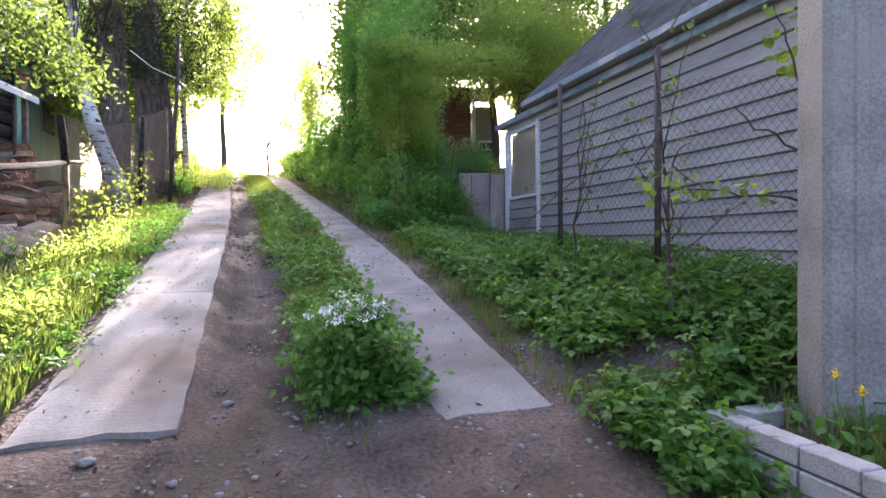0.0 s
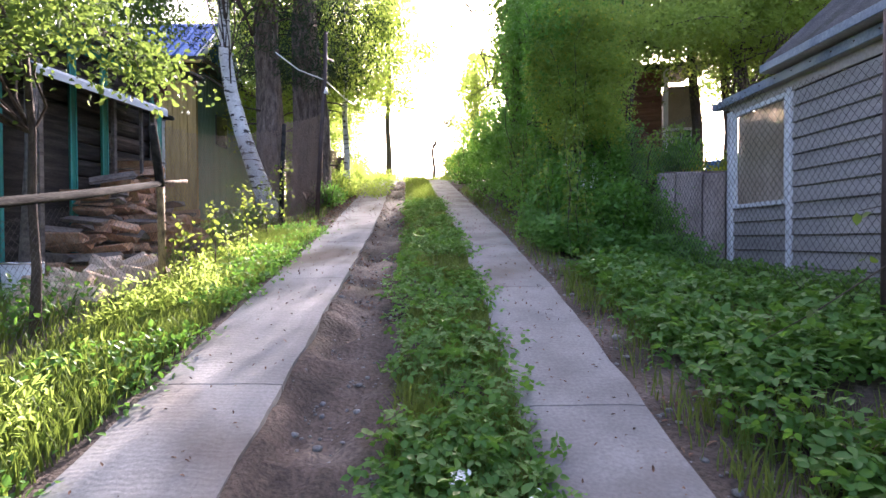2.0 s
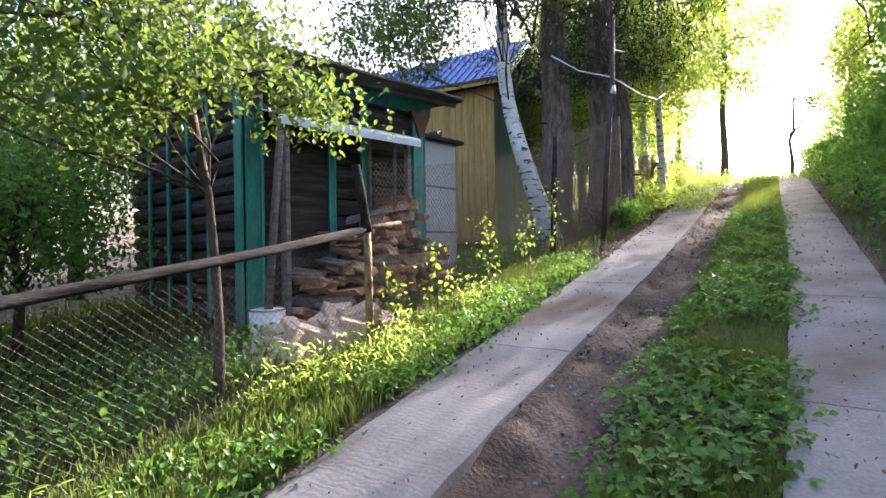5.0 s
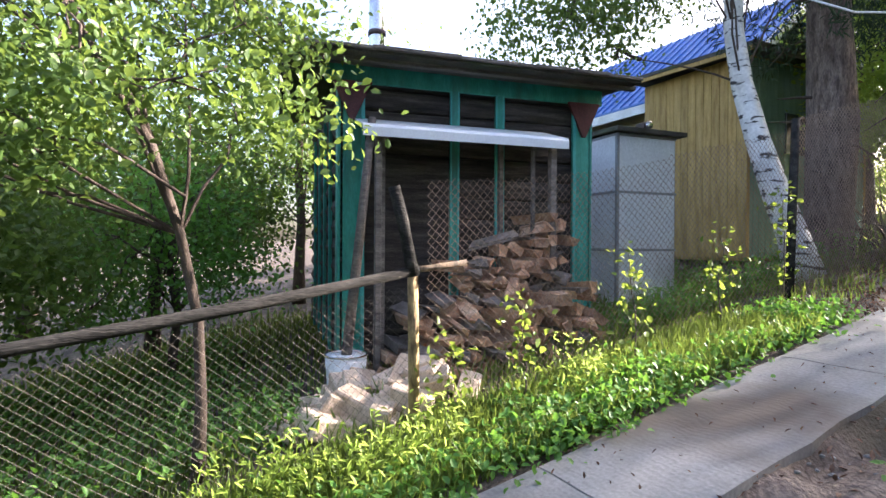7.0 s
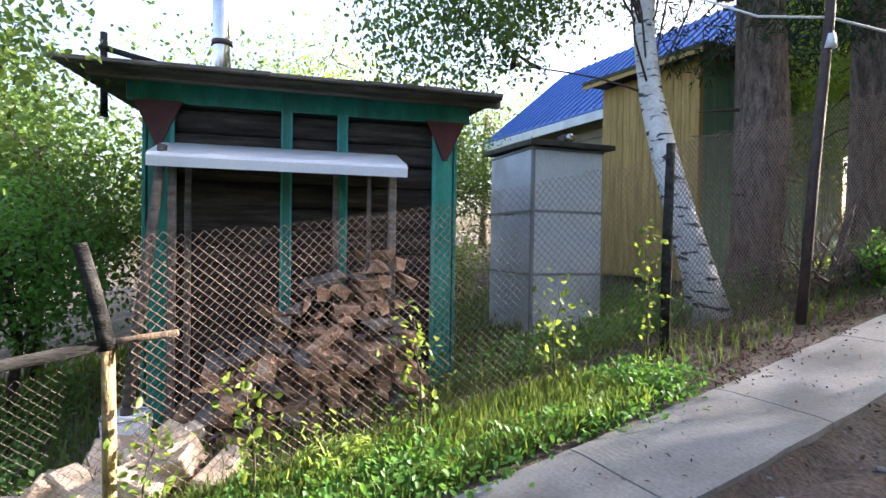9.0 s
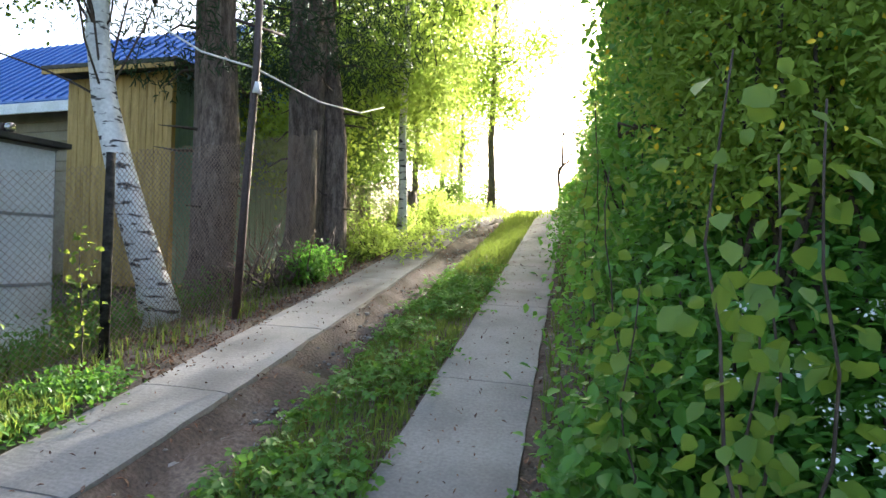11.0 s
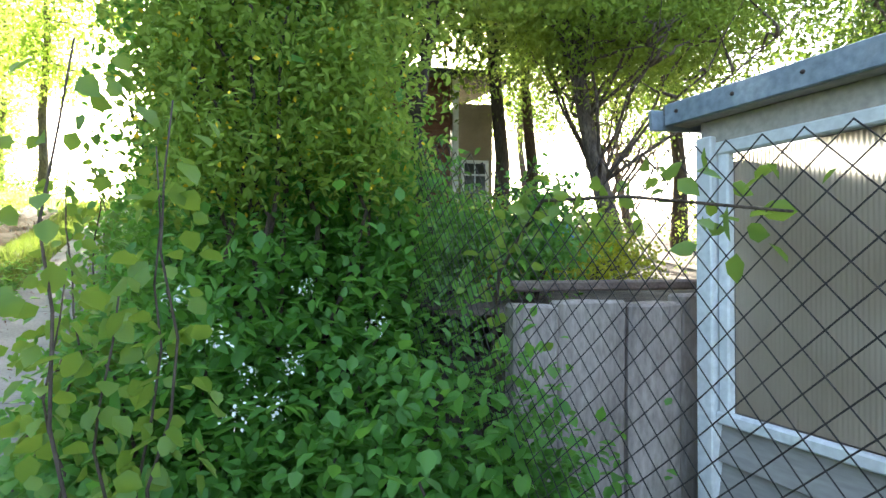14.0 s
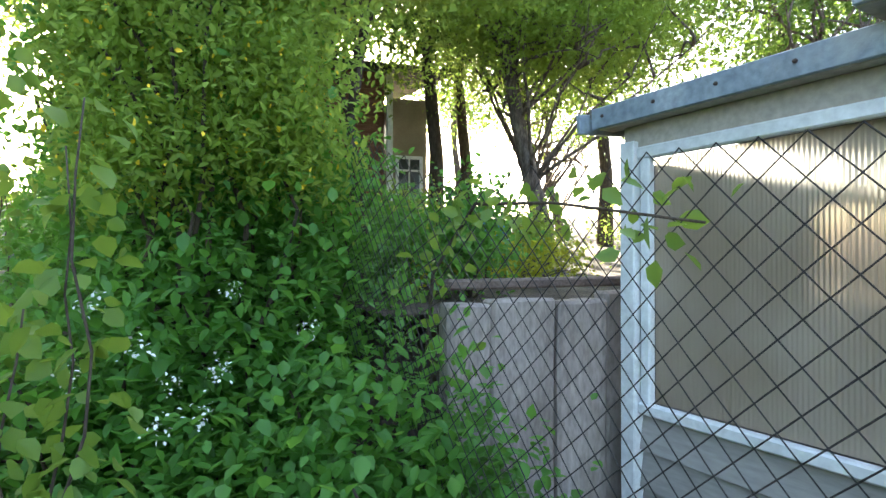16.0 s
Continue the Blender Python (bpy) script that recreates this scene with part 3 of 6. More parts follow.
tagged(blades("yard_grass", np.concatenate([scatter(16000, -8, -2.0, 1, 16, rg), scatter(5000, -9, -3, 14, 30, rg)]), 0.25, L["grass"], wide=0.012, rng=rg), "rough meadow grass in the yard behind the fence", "grass", kind="stuff")
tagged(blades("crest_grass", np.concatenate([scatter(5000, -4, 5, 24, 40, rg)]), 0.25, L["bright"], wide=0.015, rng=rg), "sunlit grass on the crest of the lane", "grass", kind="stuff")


def herbs(name, pts, height, size, mat, label, per=15, spread=0.09, rng=rg, width=0.75):
    """Low leafy plants: whorls of leaves at several heights on each spot."""
    k = np.repeat(pts, per, 0)
    h = np.repeat(height * rng.uniform(0.35, 1.15, len(pts)), per) * rng.uniform(0.25, 1.0, len(k))
    k = k + np.stack([rng.normal(0, spread, len(k)), rng.normal(0, spread, len(k)), h], -1)
    return tagged(leaves(name, k, size, mat, width=width, droop=0.0, up=0.72, rng=rng), label, "plants", kind="stuff")


def goutweed(name, pts, height, size, mat, label, per=6, spread=0.09, rng=rg, tilt=0.45, lean=(0, 0, 0)):
    """Low plants with three-part leaves at several heights on each spot."""
    k = np.repeat(pts, per, 0)
    h = np.repeat(height * rng.uniform(0.4, 1.15, len(pts)), per) * rng.uniform(0.3, 1.0, len(k))
    k = k + np.stack([rng.normal(0, spread, len(k)), rng.normal(0, spread, len(k)), h], -1)
    return tagged(trifoliate(name, k, size, mat, rng=rng, tilt=tilt, lean=lean), label, "plants", kind="stuff")


goutweed("bank_weeds", np.concatenate([thin(scatter(3000, 2.45, 4.4, 3.45, 9.6, rg), 1.1, -0.35), scatter(160, 2.3, 2.5, 3.0, 4.0, rg)]), 0.27, 0.058, L["herb"], "dense dark green nettles and goutweed on the bank")
herbs("verge_weeds", np.concatenate([thin(scatter(1000, -1.5, -0.74, 2.0, 12.5, rg), 1.2, 0.05), scatter(220, -1.15, -0.72, 8, 12.5, rg)]), 0.15, 0.05, L["herb"], "low green weeds along the edge of the concrete")
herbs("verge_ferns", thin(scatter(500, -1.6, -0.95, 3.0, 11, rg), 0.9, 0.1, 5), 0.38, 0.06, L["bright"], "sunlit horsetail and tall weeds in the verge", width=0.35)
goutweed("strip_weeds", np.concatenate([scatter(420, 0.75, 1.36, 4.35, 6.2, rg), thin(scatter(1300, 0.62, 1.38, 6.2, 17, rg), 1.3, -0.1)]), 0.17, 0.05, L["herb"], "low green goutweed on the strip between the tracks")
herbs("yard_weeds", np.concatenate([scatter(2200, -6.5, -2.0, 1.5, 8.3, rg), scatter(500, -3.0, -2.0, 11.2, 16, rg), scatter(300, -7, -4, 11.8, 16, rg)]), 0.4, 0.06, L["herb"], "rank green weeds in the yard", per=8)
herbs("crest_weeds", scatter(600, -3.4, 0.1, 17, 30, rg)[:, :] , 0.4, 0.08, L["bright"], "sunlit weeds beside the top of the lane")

# the bushy plant with white umbels at the front of the strip
clump = thing("flowering_plant", (0.98, 4.5, gz(0.98, 4.5)), "bushy green plant with white umbels between the tracks", "plant")
pts, tw = clumped(4200, [(0, 0.1, 0.24), (0.02, 0.6, 0.24)], [(0.38, 0.4, 0.32), (0.33, 0.4, 0.28)], rg, 8, 0.05, 0.5)
pts = pts[pts[:, 2] > 0.0]
leaves("foliage", pts, 0.055, L["herb"], clump, up=0.55, rng=rg)
top = tw[tw[:, 2] > 0.42][:50]
tagged(leaves("blossom", np.repeat(top, 26, 0) + rg.normal(0, 0.022, (26 * len(top), 3)) * [1, 1, 0.35] + [0, 0, 0.05], 0.019, M["petal"], clump, up=0.9, rng=rg, label="white flower umbels"), kind="stuff")
tubes("stems", [([(t[0] * 0.3, t[1] * 0.5, -0.02), tuple(t)], [0.004, 0.002]) for t in tw[:60]], L["herb"], clump, 4)

# ---- shed of dark logs ----
SH = (-3.62, 9.06, 2.55)
shed_turn = math.degrees(math.atan2(0.44, 2.44))          # the front runs from (-3.62, 9.06) to (-3.18, 11.5)
shed = thing("shed", SH, "small shed of dark tarred logs with green painted posts and battens", "shed", turn=-shed_turn)
shed.matrix_basis = shed.matrix_basis @ Matrix.Diagonal((1, 1, 1.04, 1))
WID = 2.48
for k in range(14):                                        # front logs, local y along the front, x towards the lane
    z = 0.1 + k * 0.2
    bm = bmesh.new()
    bmesh.ops.create_cone(bm, cap_ends=True, segments=10, radius1=0.105, radius2=0.1, depth=WID, matrix=pose(0, WID / 2, z, 90, 0, 0))
    for v in bm.verts:
        v.co.x = v.co.x * 0.75 + 0.008 * noise.noise(Vector((0, v.co.y * 2, k)))
        v.co.z += 0.012 * noise.noise(Vector((3, v.co.y * 1.5, k)))
    part("log", bm, M["log"], shed)
    for y0 in (0.0, WID):
        bm = bmesh.new()
        bmesh.ops.create_cone(bm, cap_ends=True, segments=8, radius1=0.105, radius2=0.1, depth=3.4, matrix=pose(-1.75, y0 + (0.0 if y0 == 0 else 0), z + 0.02, 0, 90, 0))
        part("log", bm, M["log"], shed)
for y0 in (0.0, WID):                                      # corner posts: a wide board and one round the corner
    box("corner_post", (0.03, 0.2, 2.62), (0.115, y0 + (0.02 if y0 == 0 else -0.02), 1.31), M["green_paint"], shed, bevel=0.004)
    box("corner_post", (0.16, 0.03, 2.62), (0.035, y0 + (-0.115 if y0 == 0 else 0.115), 1.31), M["green_paint"], shed, bevel=0.004)
    box("corner_edge", (0.012, 0.035, 2.6), (0.14, y0 + (0.105 if y0 == 0 else -0.105), 1.31), M["teal_paint"], shed, bevel=0.002)
    bm = bmesh.new()
    t = [bm.verts.new((0.135, y0 + dy, zz)) for dy, zz in ((-0.19, 2.62), (0.19, 2.62), (0.13, 2.5), (0.02, 2.27), (-0.02, 2.27), (-0.13, 2.5))]
    fc = bm.faces.new(t)
    ex = bmesh.ops.extrude_face_region(bm, geom=[fc])
    bmesh.ops.translate(bm, vec=(0.035, 0, 0), verts=[v for v in ex["geom"] if isinstance(v, bmesh.types.BMVert)])
    bmesh.ops.recalc_face_normals(bm, faces=bm.faces)
    part("bracket", bm, M["red_paint"], shed, "dark red painted wooden bracket")
box("frieze_board", (0.03, WID + 0.5, 0.17), (0.105, WID / 2, 2.7), M["green_paint"], shed, label="green painted board under the eaves")
for yb in (1.03, 1.52):                                    # vertical battens on the front
    box("batten", (0.03, 0.095, 2.6), (0.1, yb, 1.33), M["green_paint"], shed, bevel=0.003)
    for dy in (-0.04, 0.04):
        box("batten_edge", (0.01, 0.018, 2.58), (0.12, yb + dy, 1.33), M["teal_paint"], shed, bevel=0.002)
for xb in (-0.75, -1.35, -2.0, -2.7):                      # battens of the side that looks down the lane
    box("batten", (0.095, 0.03, 2.5), (xb, -0.1, 1.3), M["green_paint"], shed, bevel=0.003)
    box("batten_edge", (0.018, 0.01, 2.48), (xb + 0.04, -0.12, 1.3), M["teal_paint"], shed, bevel=0.002)
box("roof", (4.3, WID + 1.0, 0.05), (-1.55, WID / 2 - 0.1, 2.9), M["roof_felt"], shed, (0, 3.5, 0), label="low roof of weathered boards and felt")
for k in range(9):
    box("roof_board", (0.13, 0.4 + 0.02 * (k % 3), 0.03), (0.56 + 0.012 * (k % 4), -0.46 + 0.39 * k, 2.785 - 0.003 * (k % 2)), M["plank"], shed, (0, 4, (k % 3 - 1) * 0.6), 0.004)
box("roof_beam", (0.07, WID + 0.9, 0.1), (0.4, WID / 2, 2.77), M["plank"], shed)
ch = tubes("chimney_pipe", [([(-0.69, 0.39, 2.6), (-0.69, 0.39, 3.3), (-0.69, 0.39, 4.6)], [0.09, 0.09, 0.09])], M["zinc"], shed, 20, label="shiny zinc stove pipe")
tubes("collar", [([(-0.69, 0.39, 3.36), (-0.69, 0.39, 3.41)], [0.1, 0.1])], M["rust"], shed, 20)
tubes("collar", [([(-0.69, 0.39, 4.1), (-0.69, 0.39, 4.15)], [0.1, 0.1])], M["rust"], shed, 20)
tubes("roof_rail", [([(-0.6, -0.62, 2.6), (-0.6, -0.63, 3.35)], [0.035, 0.03])], M["rail"], shed, 7, 0.1, "dark timber upright at the roof edge")
tubes("roof_rail", [([(-0.6, -0.66, 3.22), (-0.5, -0.2, 3.1), (-0.4, 0.2, 2.96)], [0.03, 0.03, 0.025])], M["rail"], shed, 7, 0.1)
box("door", (0.02, 0.9, 1.9), (0.09, 0.53, 1.0), M["log"], shed, label="dark board wall behind the lean-to")

# lean-to: white sheet roof on thin wooden posts over the firewood
aw = thing("awning", SH, "white sheet metal awning on thin grey wooden posts", "awning", turn=-shed_turn)
bm = bmesh.new()
sec = [(0.1, 2.38), (0.62, 2.22), (0.64, 2.19), (0.635, 2.125)]
rows_ = [[bm.verts.new((x, y, z)) for x, z in sec] for y in (0.02, 0.7, 1.4, 2.02)]
for r0, r1 in zip(rows_[:-1], rows_[1:]):
    for j in range(3):
        bm.faces.new((r0[j], r0[j + 1], r1[j + 1], r1[j]))
ex = bmesh.ops.extrude_face_region(bm, geom=list(bm.faces))
bmesh.ops.translate(bm, vec=(0, 0, 0.012), verts=[v for v in ex["geom"] if isinstance(v, bmesh.types.BMVert)])
bmesh.ops.recalc_face_normals(bm, faces=bm.faces)
part("sheet", bm, M["white_metal"], aw)
for a, b, r in (((0.52, 0.16, -0.12), (0.5, 0.2, 2.22), 0.035), ((0.3, 0.26, -0.05), (0.3, 0.26, 2.28), 0.03), ((0.5, 1.93, 0.0), (0.5, 1.9, 2.22), 0.04), ((0.47, 1.72, 0.2), (0.47, 1.72, 2.23), 0.022), ((0.3, 1.45, -0.0), (0.3, 1.45, 2.28), 0.03)):
    box("post", (r * 1.8, r * 1.6, (Vector(b) - Vector(a)).length), tuple((Vector(a) + Vector(b)) / 2), M["plank"], aw, (0, 0, 0), 0.006)

tubes("leaning_pole", [([(0.62, -0.14, -0.1), (0.58, 0.0, 1.2), (0.55, 0.12, 2.3)], [0.045, 0.042, 0.036])], M["plank"], aw, 8, 0.1, "grey weathered pole leaning at the awning corner")

# firewood: split logs stacked with their ends to the lane
rw = np.random.RandomState(5)
wood_meshes = []
for k in range(9):
    bm = bmesh.new()
    n = rw.randint(4, 7)
    ring = []
    for a in np.sort(rw.uniform(0, 6.28, n)):
        rr = rw.uniform(0.75, 1.15)
        ring.append((math.cos(a) * rr, math.sin(a) * rr))
    if len(ring) < 4:
        ring = [(-1, -0.8), (1, -0.7), (0.8, 0.8), (-0.7, 0.9)]
    a_ = [bm.verts.new((0.25 + rw.uniform(-0.03, 0.03), y * 0.085, z * 0.064)) for y, z in ring]
    b_ = [bm.verts.new((-0.25, y * 0.08, z * 0.06)) for y, z in ring]
    bm.faces.new(a_), bm.faces.new(b_[::-1])
    for i in range(len(ring)):
        bm.faces.new((a_[i], b_[i], b_[(i + 1) % len(ring)], a_[(i + 1) % len(ring)]))
    bmesh.ops.recalc_face_normals(bm, faces=bm.faces)
    me = bpy.data.meshes.new("log")
    bm.to_mesh(me)
    bm.free()
    me.materials.append((M["end_grain"], M["end_grain"], M["grey_wood"], M["end_grain"])[k % 4])
    wood_meshes.append(me)
stack = thing("firewood_stack", SH, "stack of split reddish-brown firewood under the awning", "firewood", turn=-shed_turn)
HEAP = ([0.1, 0.3, 0.55, 0.85, 1.25, 1.75, 2.0], [0.05, 0.3, 0.62, 0.9, 1.15, 1.42, 1.45])
for depth, share in ((0.42, 1.0), (0.86, 0.62)):
    for yy in np.arange(0.2, 2.02, 0.145):
        high = np.interp(yy, *HEAP) * share * rw.uniform(0.9, 1.05)
        for zz in np.arange(-0.05, high, 0.108):
            o = new("log", wood_meshes[rw.randint(9)])
            o.parent = stack
            o.matrix_basis = pose(depth + rw.uniform(-0.07, 0.08), yy + rw.uniform(-0.03, 0.03) + (0.07 if int(zz / 0.108) % 2 else 0), zz + rw.uniform(-0.015, 0.015), rw.choice([0, 180]) + rw.uniform(-28, 28), rw.uniform(-8, 8), rw.uniform(-12, 12))
    for k in range(4):                                    # loose logs on top
        o = new("log", wood_meshes[rw.randint(9)])
        o.parent = stack
        yy = 0.5 + 0.42 * k
        o.matrix_basis = pose(depth - 0.05, yy, np.interp(yy, *HEAP) * share + 0.04, rw.uniform(-180, 180), rw.uniform(-15, 15), rw.uniform(-35, 35))
for k in range(40):                                        # pale blocks spilled at the foot of the stack
    r_ = abs(rw.normal(0, 0.42))
    x, y = -2.45 + rw.uniform(-0.4, 0.45), 8.9 + rw.normal(0, 0.36)
    bm = box_bm((rw.uniform(0.28, 0.52), rw.uniform(0.14, 0.26), rw.uniform(0.08, 0.17)), bevel=0.012)
    for v in bm.verts:
        v.co *= 1 + 0.15 * noise.noise(v.co * 9 + Vector((k, 0, 0)))
    o = part("wood_block", bm, M["pale_wood"])
    o.matrix_basis = pose(x, y, gz(x, y) + 0.05 + max(0.0, 0.3 - 0.5 * math.hypot(x + 2.5, y - 9.05)) * (k % 4) / 3, rw.uniform(-25, 25), rw.uniform(-30, 30), rw.uniform(0, 180))
    tagged(o, "pale split block of wood lying by the fence", "firewood", "spilled wood blocks")
tub = thing("tub", (-3.05, 8.85, gz(-3.05, 8.85)), "grey metal tub beside the shed corner", "tub")
tubes("body", [([(0, 0, 0), (0, 0, 0.02), (0, 0, 0.38)], [0.13, 0.15, 0.18])], M["grey_panel"], tub, 16)
tubes("rim", [([(0.18 * math.cos(a), 0.18 * math.sin(a), 0.38) for a in np.linspace(0, 6.28, 18)], 0.009)], M["zinc"], tub, 6)

# ---- grey panelled booth ----
booth = thing("booth", (-4.6, 13.58, 2.75), "narrow outdoor booth of pale grey panels with a dark flat roof", "booth", turn=-6)
box("core", (1.34, 1.14, 2.7), (-0.69, 0.57, 1.37), M["panel_strip"], booth)
for z0, z1 in ((0.08, 0.93), (0.97, 1.81), (1.85, 2.68)):
    box("panel", (0.02, 1.1, z1 - z0), (-0.02, 0.57, (z0 + z1) / 2), M["grey_panel"], booth, bevel=0.004)
    box("panel", (1.3, 0.02, z1 - z0), (-0.69, -0.012, (z0 + z1) / 2), M["grey_panel"], booth, bevel=0.004)
    box("strip", (0.02, 1.14, 0.035), (-0.005, 0.57, z1 + 0.02), M["panel_strip"], booth, bevel=0.003)
    box("strip", (1.34, 0.02, 0.035), (-0.69, -0.03, z1 + 0.02), M["panel_strip"], booth, bevel=0.003)
box("corner_strip", (0.05, 0.05, 2.7), (-0.01, -0.005, 1.37), M["panel_strip"], booth)
box("roof", (1.6, 1.36, 0.07), (-0.68, 0.57, 2.78), M["roof_felt"], booth, (0, 1.5, 0))
box("roof_block", (0.18, 0.1, 0.09), (-0.05, 0.5, 2.86), M["rust"], booth)
tubes("lamp", [([(0.04, 0.52, 2.86), (0.1, 0.52, 2.86)], [0.05, 0.06])], M["zinc"], booth, 12)
# ---- ochre annex and the house with the blue roof ----
annex = thing("annex", (-4.95, 17.2, 3.5), "flat-roofed annex clad in ochre and green boards", "shed", turn=-2)
box("wall", (2.5, 4.0, 3.9), (-1.28, 2.03, 1.95), M["ochre"], annex, bevel=0.01)
for k in range(21):
    box("board", (0.02, 0.178, 3.8), (-0.02, 0.11 + 0.185 * k, 1.95), M["green_wall"], annex, bevel=0.005)
for k in range(13):
    box("board", (0.178, 0.02, 3.8), (-0.12 - 0.185 * k, 0.02, 1.95), M["ochre"], annex, bevel=0.005)
box("corner_board", (0.1, 0.1, 3.85), (-0.03, 0.03, 1.95), M["ochre"], annex)
box("roof", (3.1, 4.6, 0.08), (-1.2, 1.95, 3.98), M["roof_felt"], annex, (0, 2, 0))
box("eave_board", (3.1, 0.03, 0.14), (-1.2, -0.32, 3.93), M["ochre"], annex, (0, 2, 0))
box("eave_board", (0.03, 4.6, 0.16), (0.36, 1.95, 3.9), M["rust"], annex)
box("window", (0.04, 0.7, 0.8), (-0.0, 1.5, 2.5), M["dark_glass"], annex)
house2 = thing("house", (-6.3, 18.4, 3.6), "pale yellow house with a large blue metal tile roof", "house")
box("wall", (6.9, 5.2, 3.6), (-3.45, 2.6, 1.8), M["beige_wall"], house2, bevel=0.01)
for k in range(16):
    box("board", (6.85, 0.03, 0.2), (-3.45, -0.015, 0.15 + 0.22 * k), M["beige_wall"], house2, bevel=0.006)
box("corner_board", (0.2, 0.2, 3.6), (0.0, 0.0, 1.8), M["white_paint"], house2)
for x in (-1.4, -4.2):
    box("window", (0.9, 0.05, 1.2), (x, -0.03, 2.0), M["dark_glass"], house2)
    for dx in (-0.5, 0.5):
        box("window_frame", (0.1, 0.07, 1.4), (x + dx, -0.04, 2.0), M["white_paint"], house2)
    for dz in (-0.66, 0.66):
        box("window_frame", (1.1, 0.07, 0.1), (x, -0.04, 2.0 + dz), M["white_paint"], house2)
box("fascia", (7.9, 0.05, 0.22), (-3.3, -0.48, 3.52), M["white_paint"], house2, label="white eaves board")
pitch_ = math.degrees(math.atan2(2.6, 3.1))
run_ = math.hypot(2.6, 3.1)
bm = box_bm((7.9, run_, 0.06), (-3.3, 1.07, 4.94), (pitch_, 0, 0), 0.01)
part("roof", bm, M["blue_roof"], house2, "blue metal tile roof slope")
bm = box_bm((7.9, run_, 0.06), (-3.3, 4.15, 4.94), (-pitch_, 0, 0), 0.01)
part("roof", bm, M["blue_roof"], house2)
for r in range(11):
    zz, yy = 3.66 + 2.55 * r / 10.6, -0.44 + 3.05 * r / 10.6
    box("tile_course", (7.85, 0.3, 0.025), (-3.3, yy + 0.1, zz + 0.12), M["blue_roof"], house2, (pitch_ - 4, 0, 0), 0.008)
for k in range(26):
    box("tile_rib", (0.035, run_ - 0.1, 0.05), (-7.15 + 0.308 * k, 1.05, 4.985), M["blue_roof"], house2, (pitch_, 0, 0), 0.012)
for x in (0.62,):
    for sgn, y0 in ((1, 1.07), (-1, 4.15)):
        box("barge_board", (0.05, run_, 0.22), (x, y0, 4.86), M["white_paint"], house2, (sgn * pitch_, 0, 0), 0.008)
gab = bmesh.new()
gab.faces.new([gab.verts.new(p) for p in ((0.0, 0, 3.55), (0.0, 5.2, 3.55), (0.0, 2.6, 5.85))])
bmesh.ops.solidify(gab, geom=list(gab.faces), thickness=0.08)
part("gable", gab, M["white_paint"], house2, "white boarded gable")


# ---- chain-link fences ----
def chain_link(name, line, height, cell, wire, mat, parent, rng):
    """Woven mesh along a plan line of (x, y, foot): two families of crossing slanted wires of three-sided section."""
    line = np.asarray(line, float)
    seg = np.linalg.norm(np.diff(line[:, :2], axis=0), axis=1)
    s_at = np.r_[0, np.cumsum(seg)]
    total = s_at[-1]
    hs = height if np.ndim(height) else np.full(len(line), height)
    px = lambda s, c: np.interp(s, s_at, line[:, c])
    tops = lambda s: np.interp(s, s_at, hs)
    hmax = float(np.max(hs))
    nz = int(hmax / cell) + 1
    V, F = [], []
    zi = np.arange(nz + 1) * cell
    tri = np.array([(0, 1, 4), (0, 4, 3), (1, 2, 5), (1, 5, 4), (2, 0, 3), (2, 3, 5)])
    A, B = [], []
    for k in range(-1, int(total / cell) + 1):
        for j in range(nz):
            s0 = (k + ((j + k) % 2)) * cell
            s1 = (k + ((j + k + 1) % 2)) * cell
            if min(s0, s1) < 0 or max(s0, s1) > total or zi[j] > tops((s0 + s1) / 2):
                continue
            A.append((s0, zi[j])), B.append((s1, zi[j + 1]))
    A, B = np.array(A), np.array(B)
    bulge = lambda s, z: 0.018 * np.sin(s * 2.1 + z * 1.7) + 0.012 * np.sin(s * 5.3 - z * 2.9)

    def place(q):
        s, z = q[:, 0], q[:, 1]
        return np.stack([px(s, 0) + bulge(s, z), px(s, 1), px(s, 2) + z + 0.01 * np.sin(s * 3)], -1)

    P, Q = place(A), place(B)
    off = wire * np.array([(1, 0, 0.0), (-0.5, 0, 1.15), (-0.5, 0, -1.15)])
    v = np.concatenate([P[:, None] + off, Q[:, None] + off], 1)
    f = (np.arange(len(P))[:, None, None] * 6 + tri[None]).reshape(-1, 3)
    return obj(name, raw_mesh(name, v.reshape(-1, 3), f), mat, parent)


def post_at(parent, name, x, y, h, r, mat, lean=(0, 0), label="", sides=9):
    z = gz(x, y)
    return tubes(name, [([(x, y, z - 0.2), (x + lean[0] * 0.5, y + lean[1] * 0.5, z + h * 0.5), (x + lean[0], y + lean[1], z + h)], [r * 1.05, r, r * 0.9])], mat, parent, sides, 0.08, label)


lf = thing("wire_fence", (0, 0, 0), "sagging rusty chain-link fence on wooden stakes with a grey top rail", "fence")
tubes("stake", [([(-1.72, 8.88, 2.3), (-1.72, 8.87, 3.1), (-1.72, 8.86, 3.58)], [0.037, 0.036, 0.034])], M["stake_low"], lf, 9, 0.1, "peeled yellowish foot of the stake")
tubes("stake", [([(-1.72, 8.862, 3.53), (-1.722, 8.83, 3.7), (-1.725, 8.79, 3.88), (-1.73, 8.73, 4.1)], [0.043, 0.041, 0.039, 0.037])], M["rail"], lf, 9, 0.1, "grey weathered leaning top of the stake")
post_at(lf, "stake", -1.7, 12.93, 1.75, 0.04, M["rail"], (0.1, -0.08), "dark wooden stake")
post_at(lf, "stake", -1.72, 4.6, 1.3, 0.035, M["stake"])
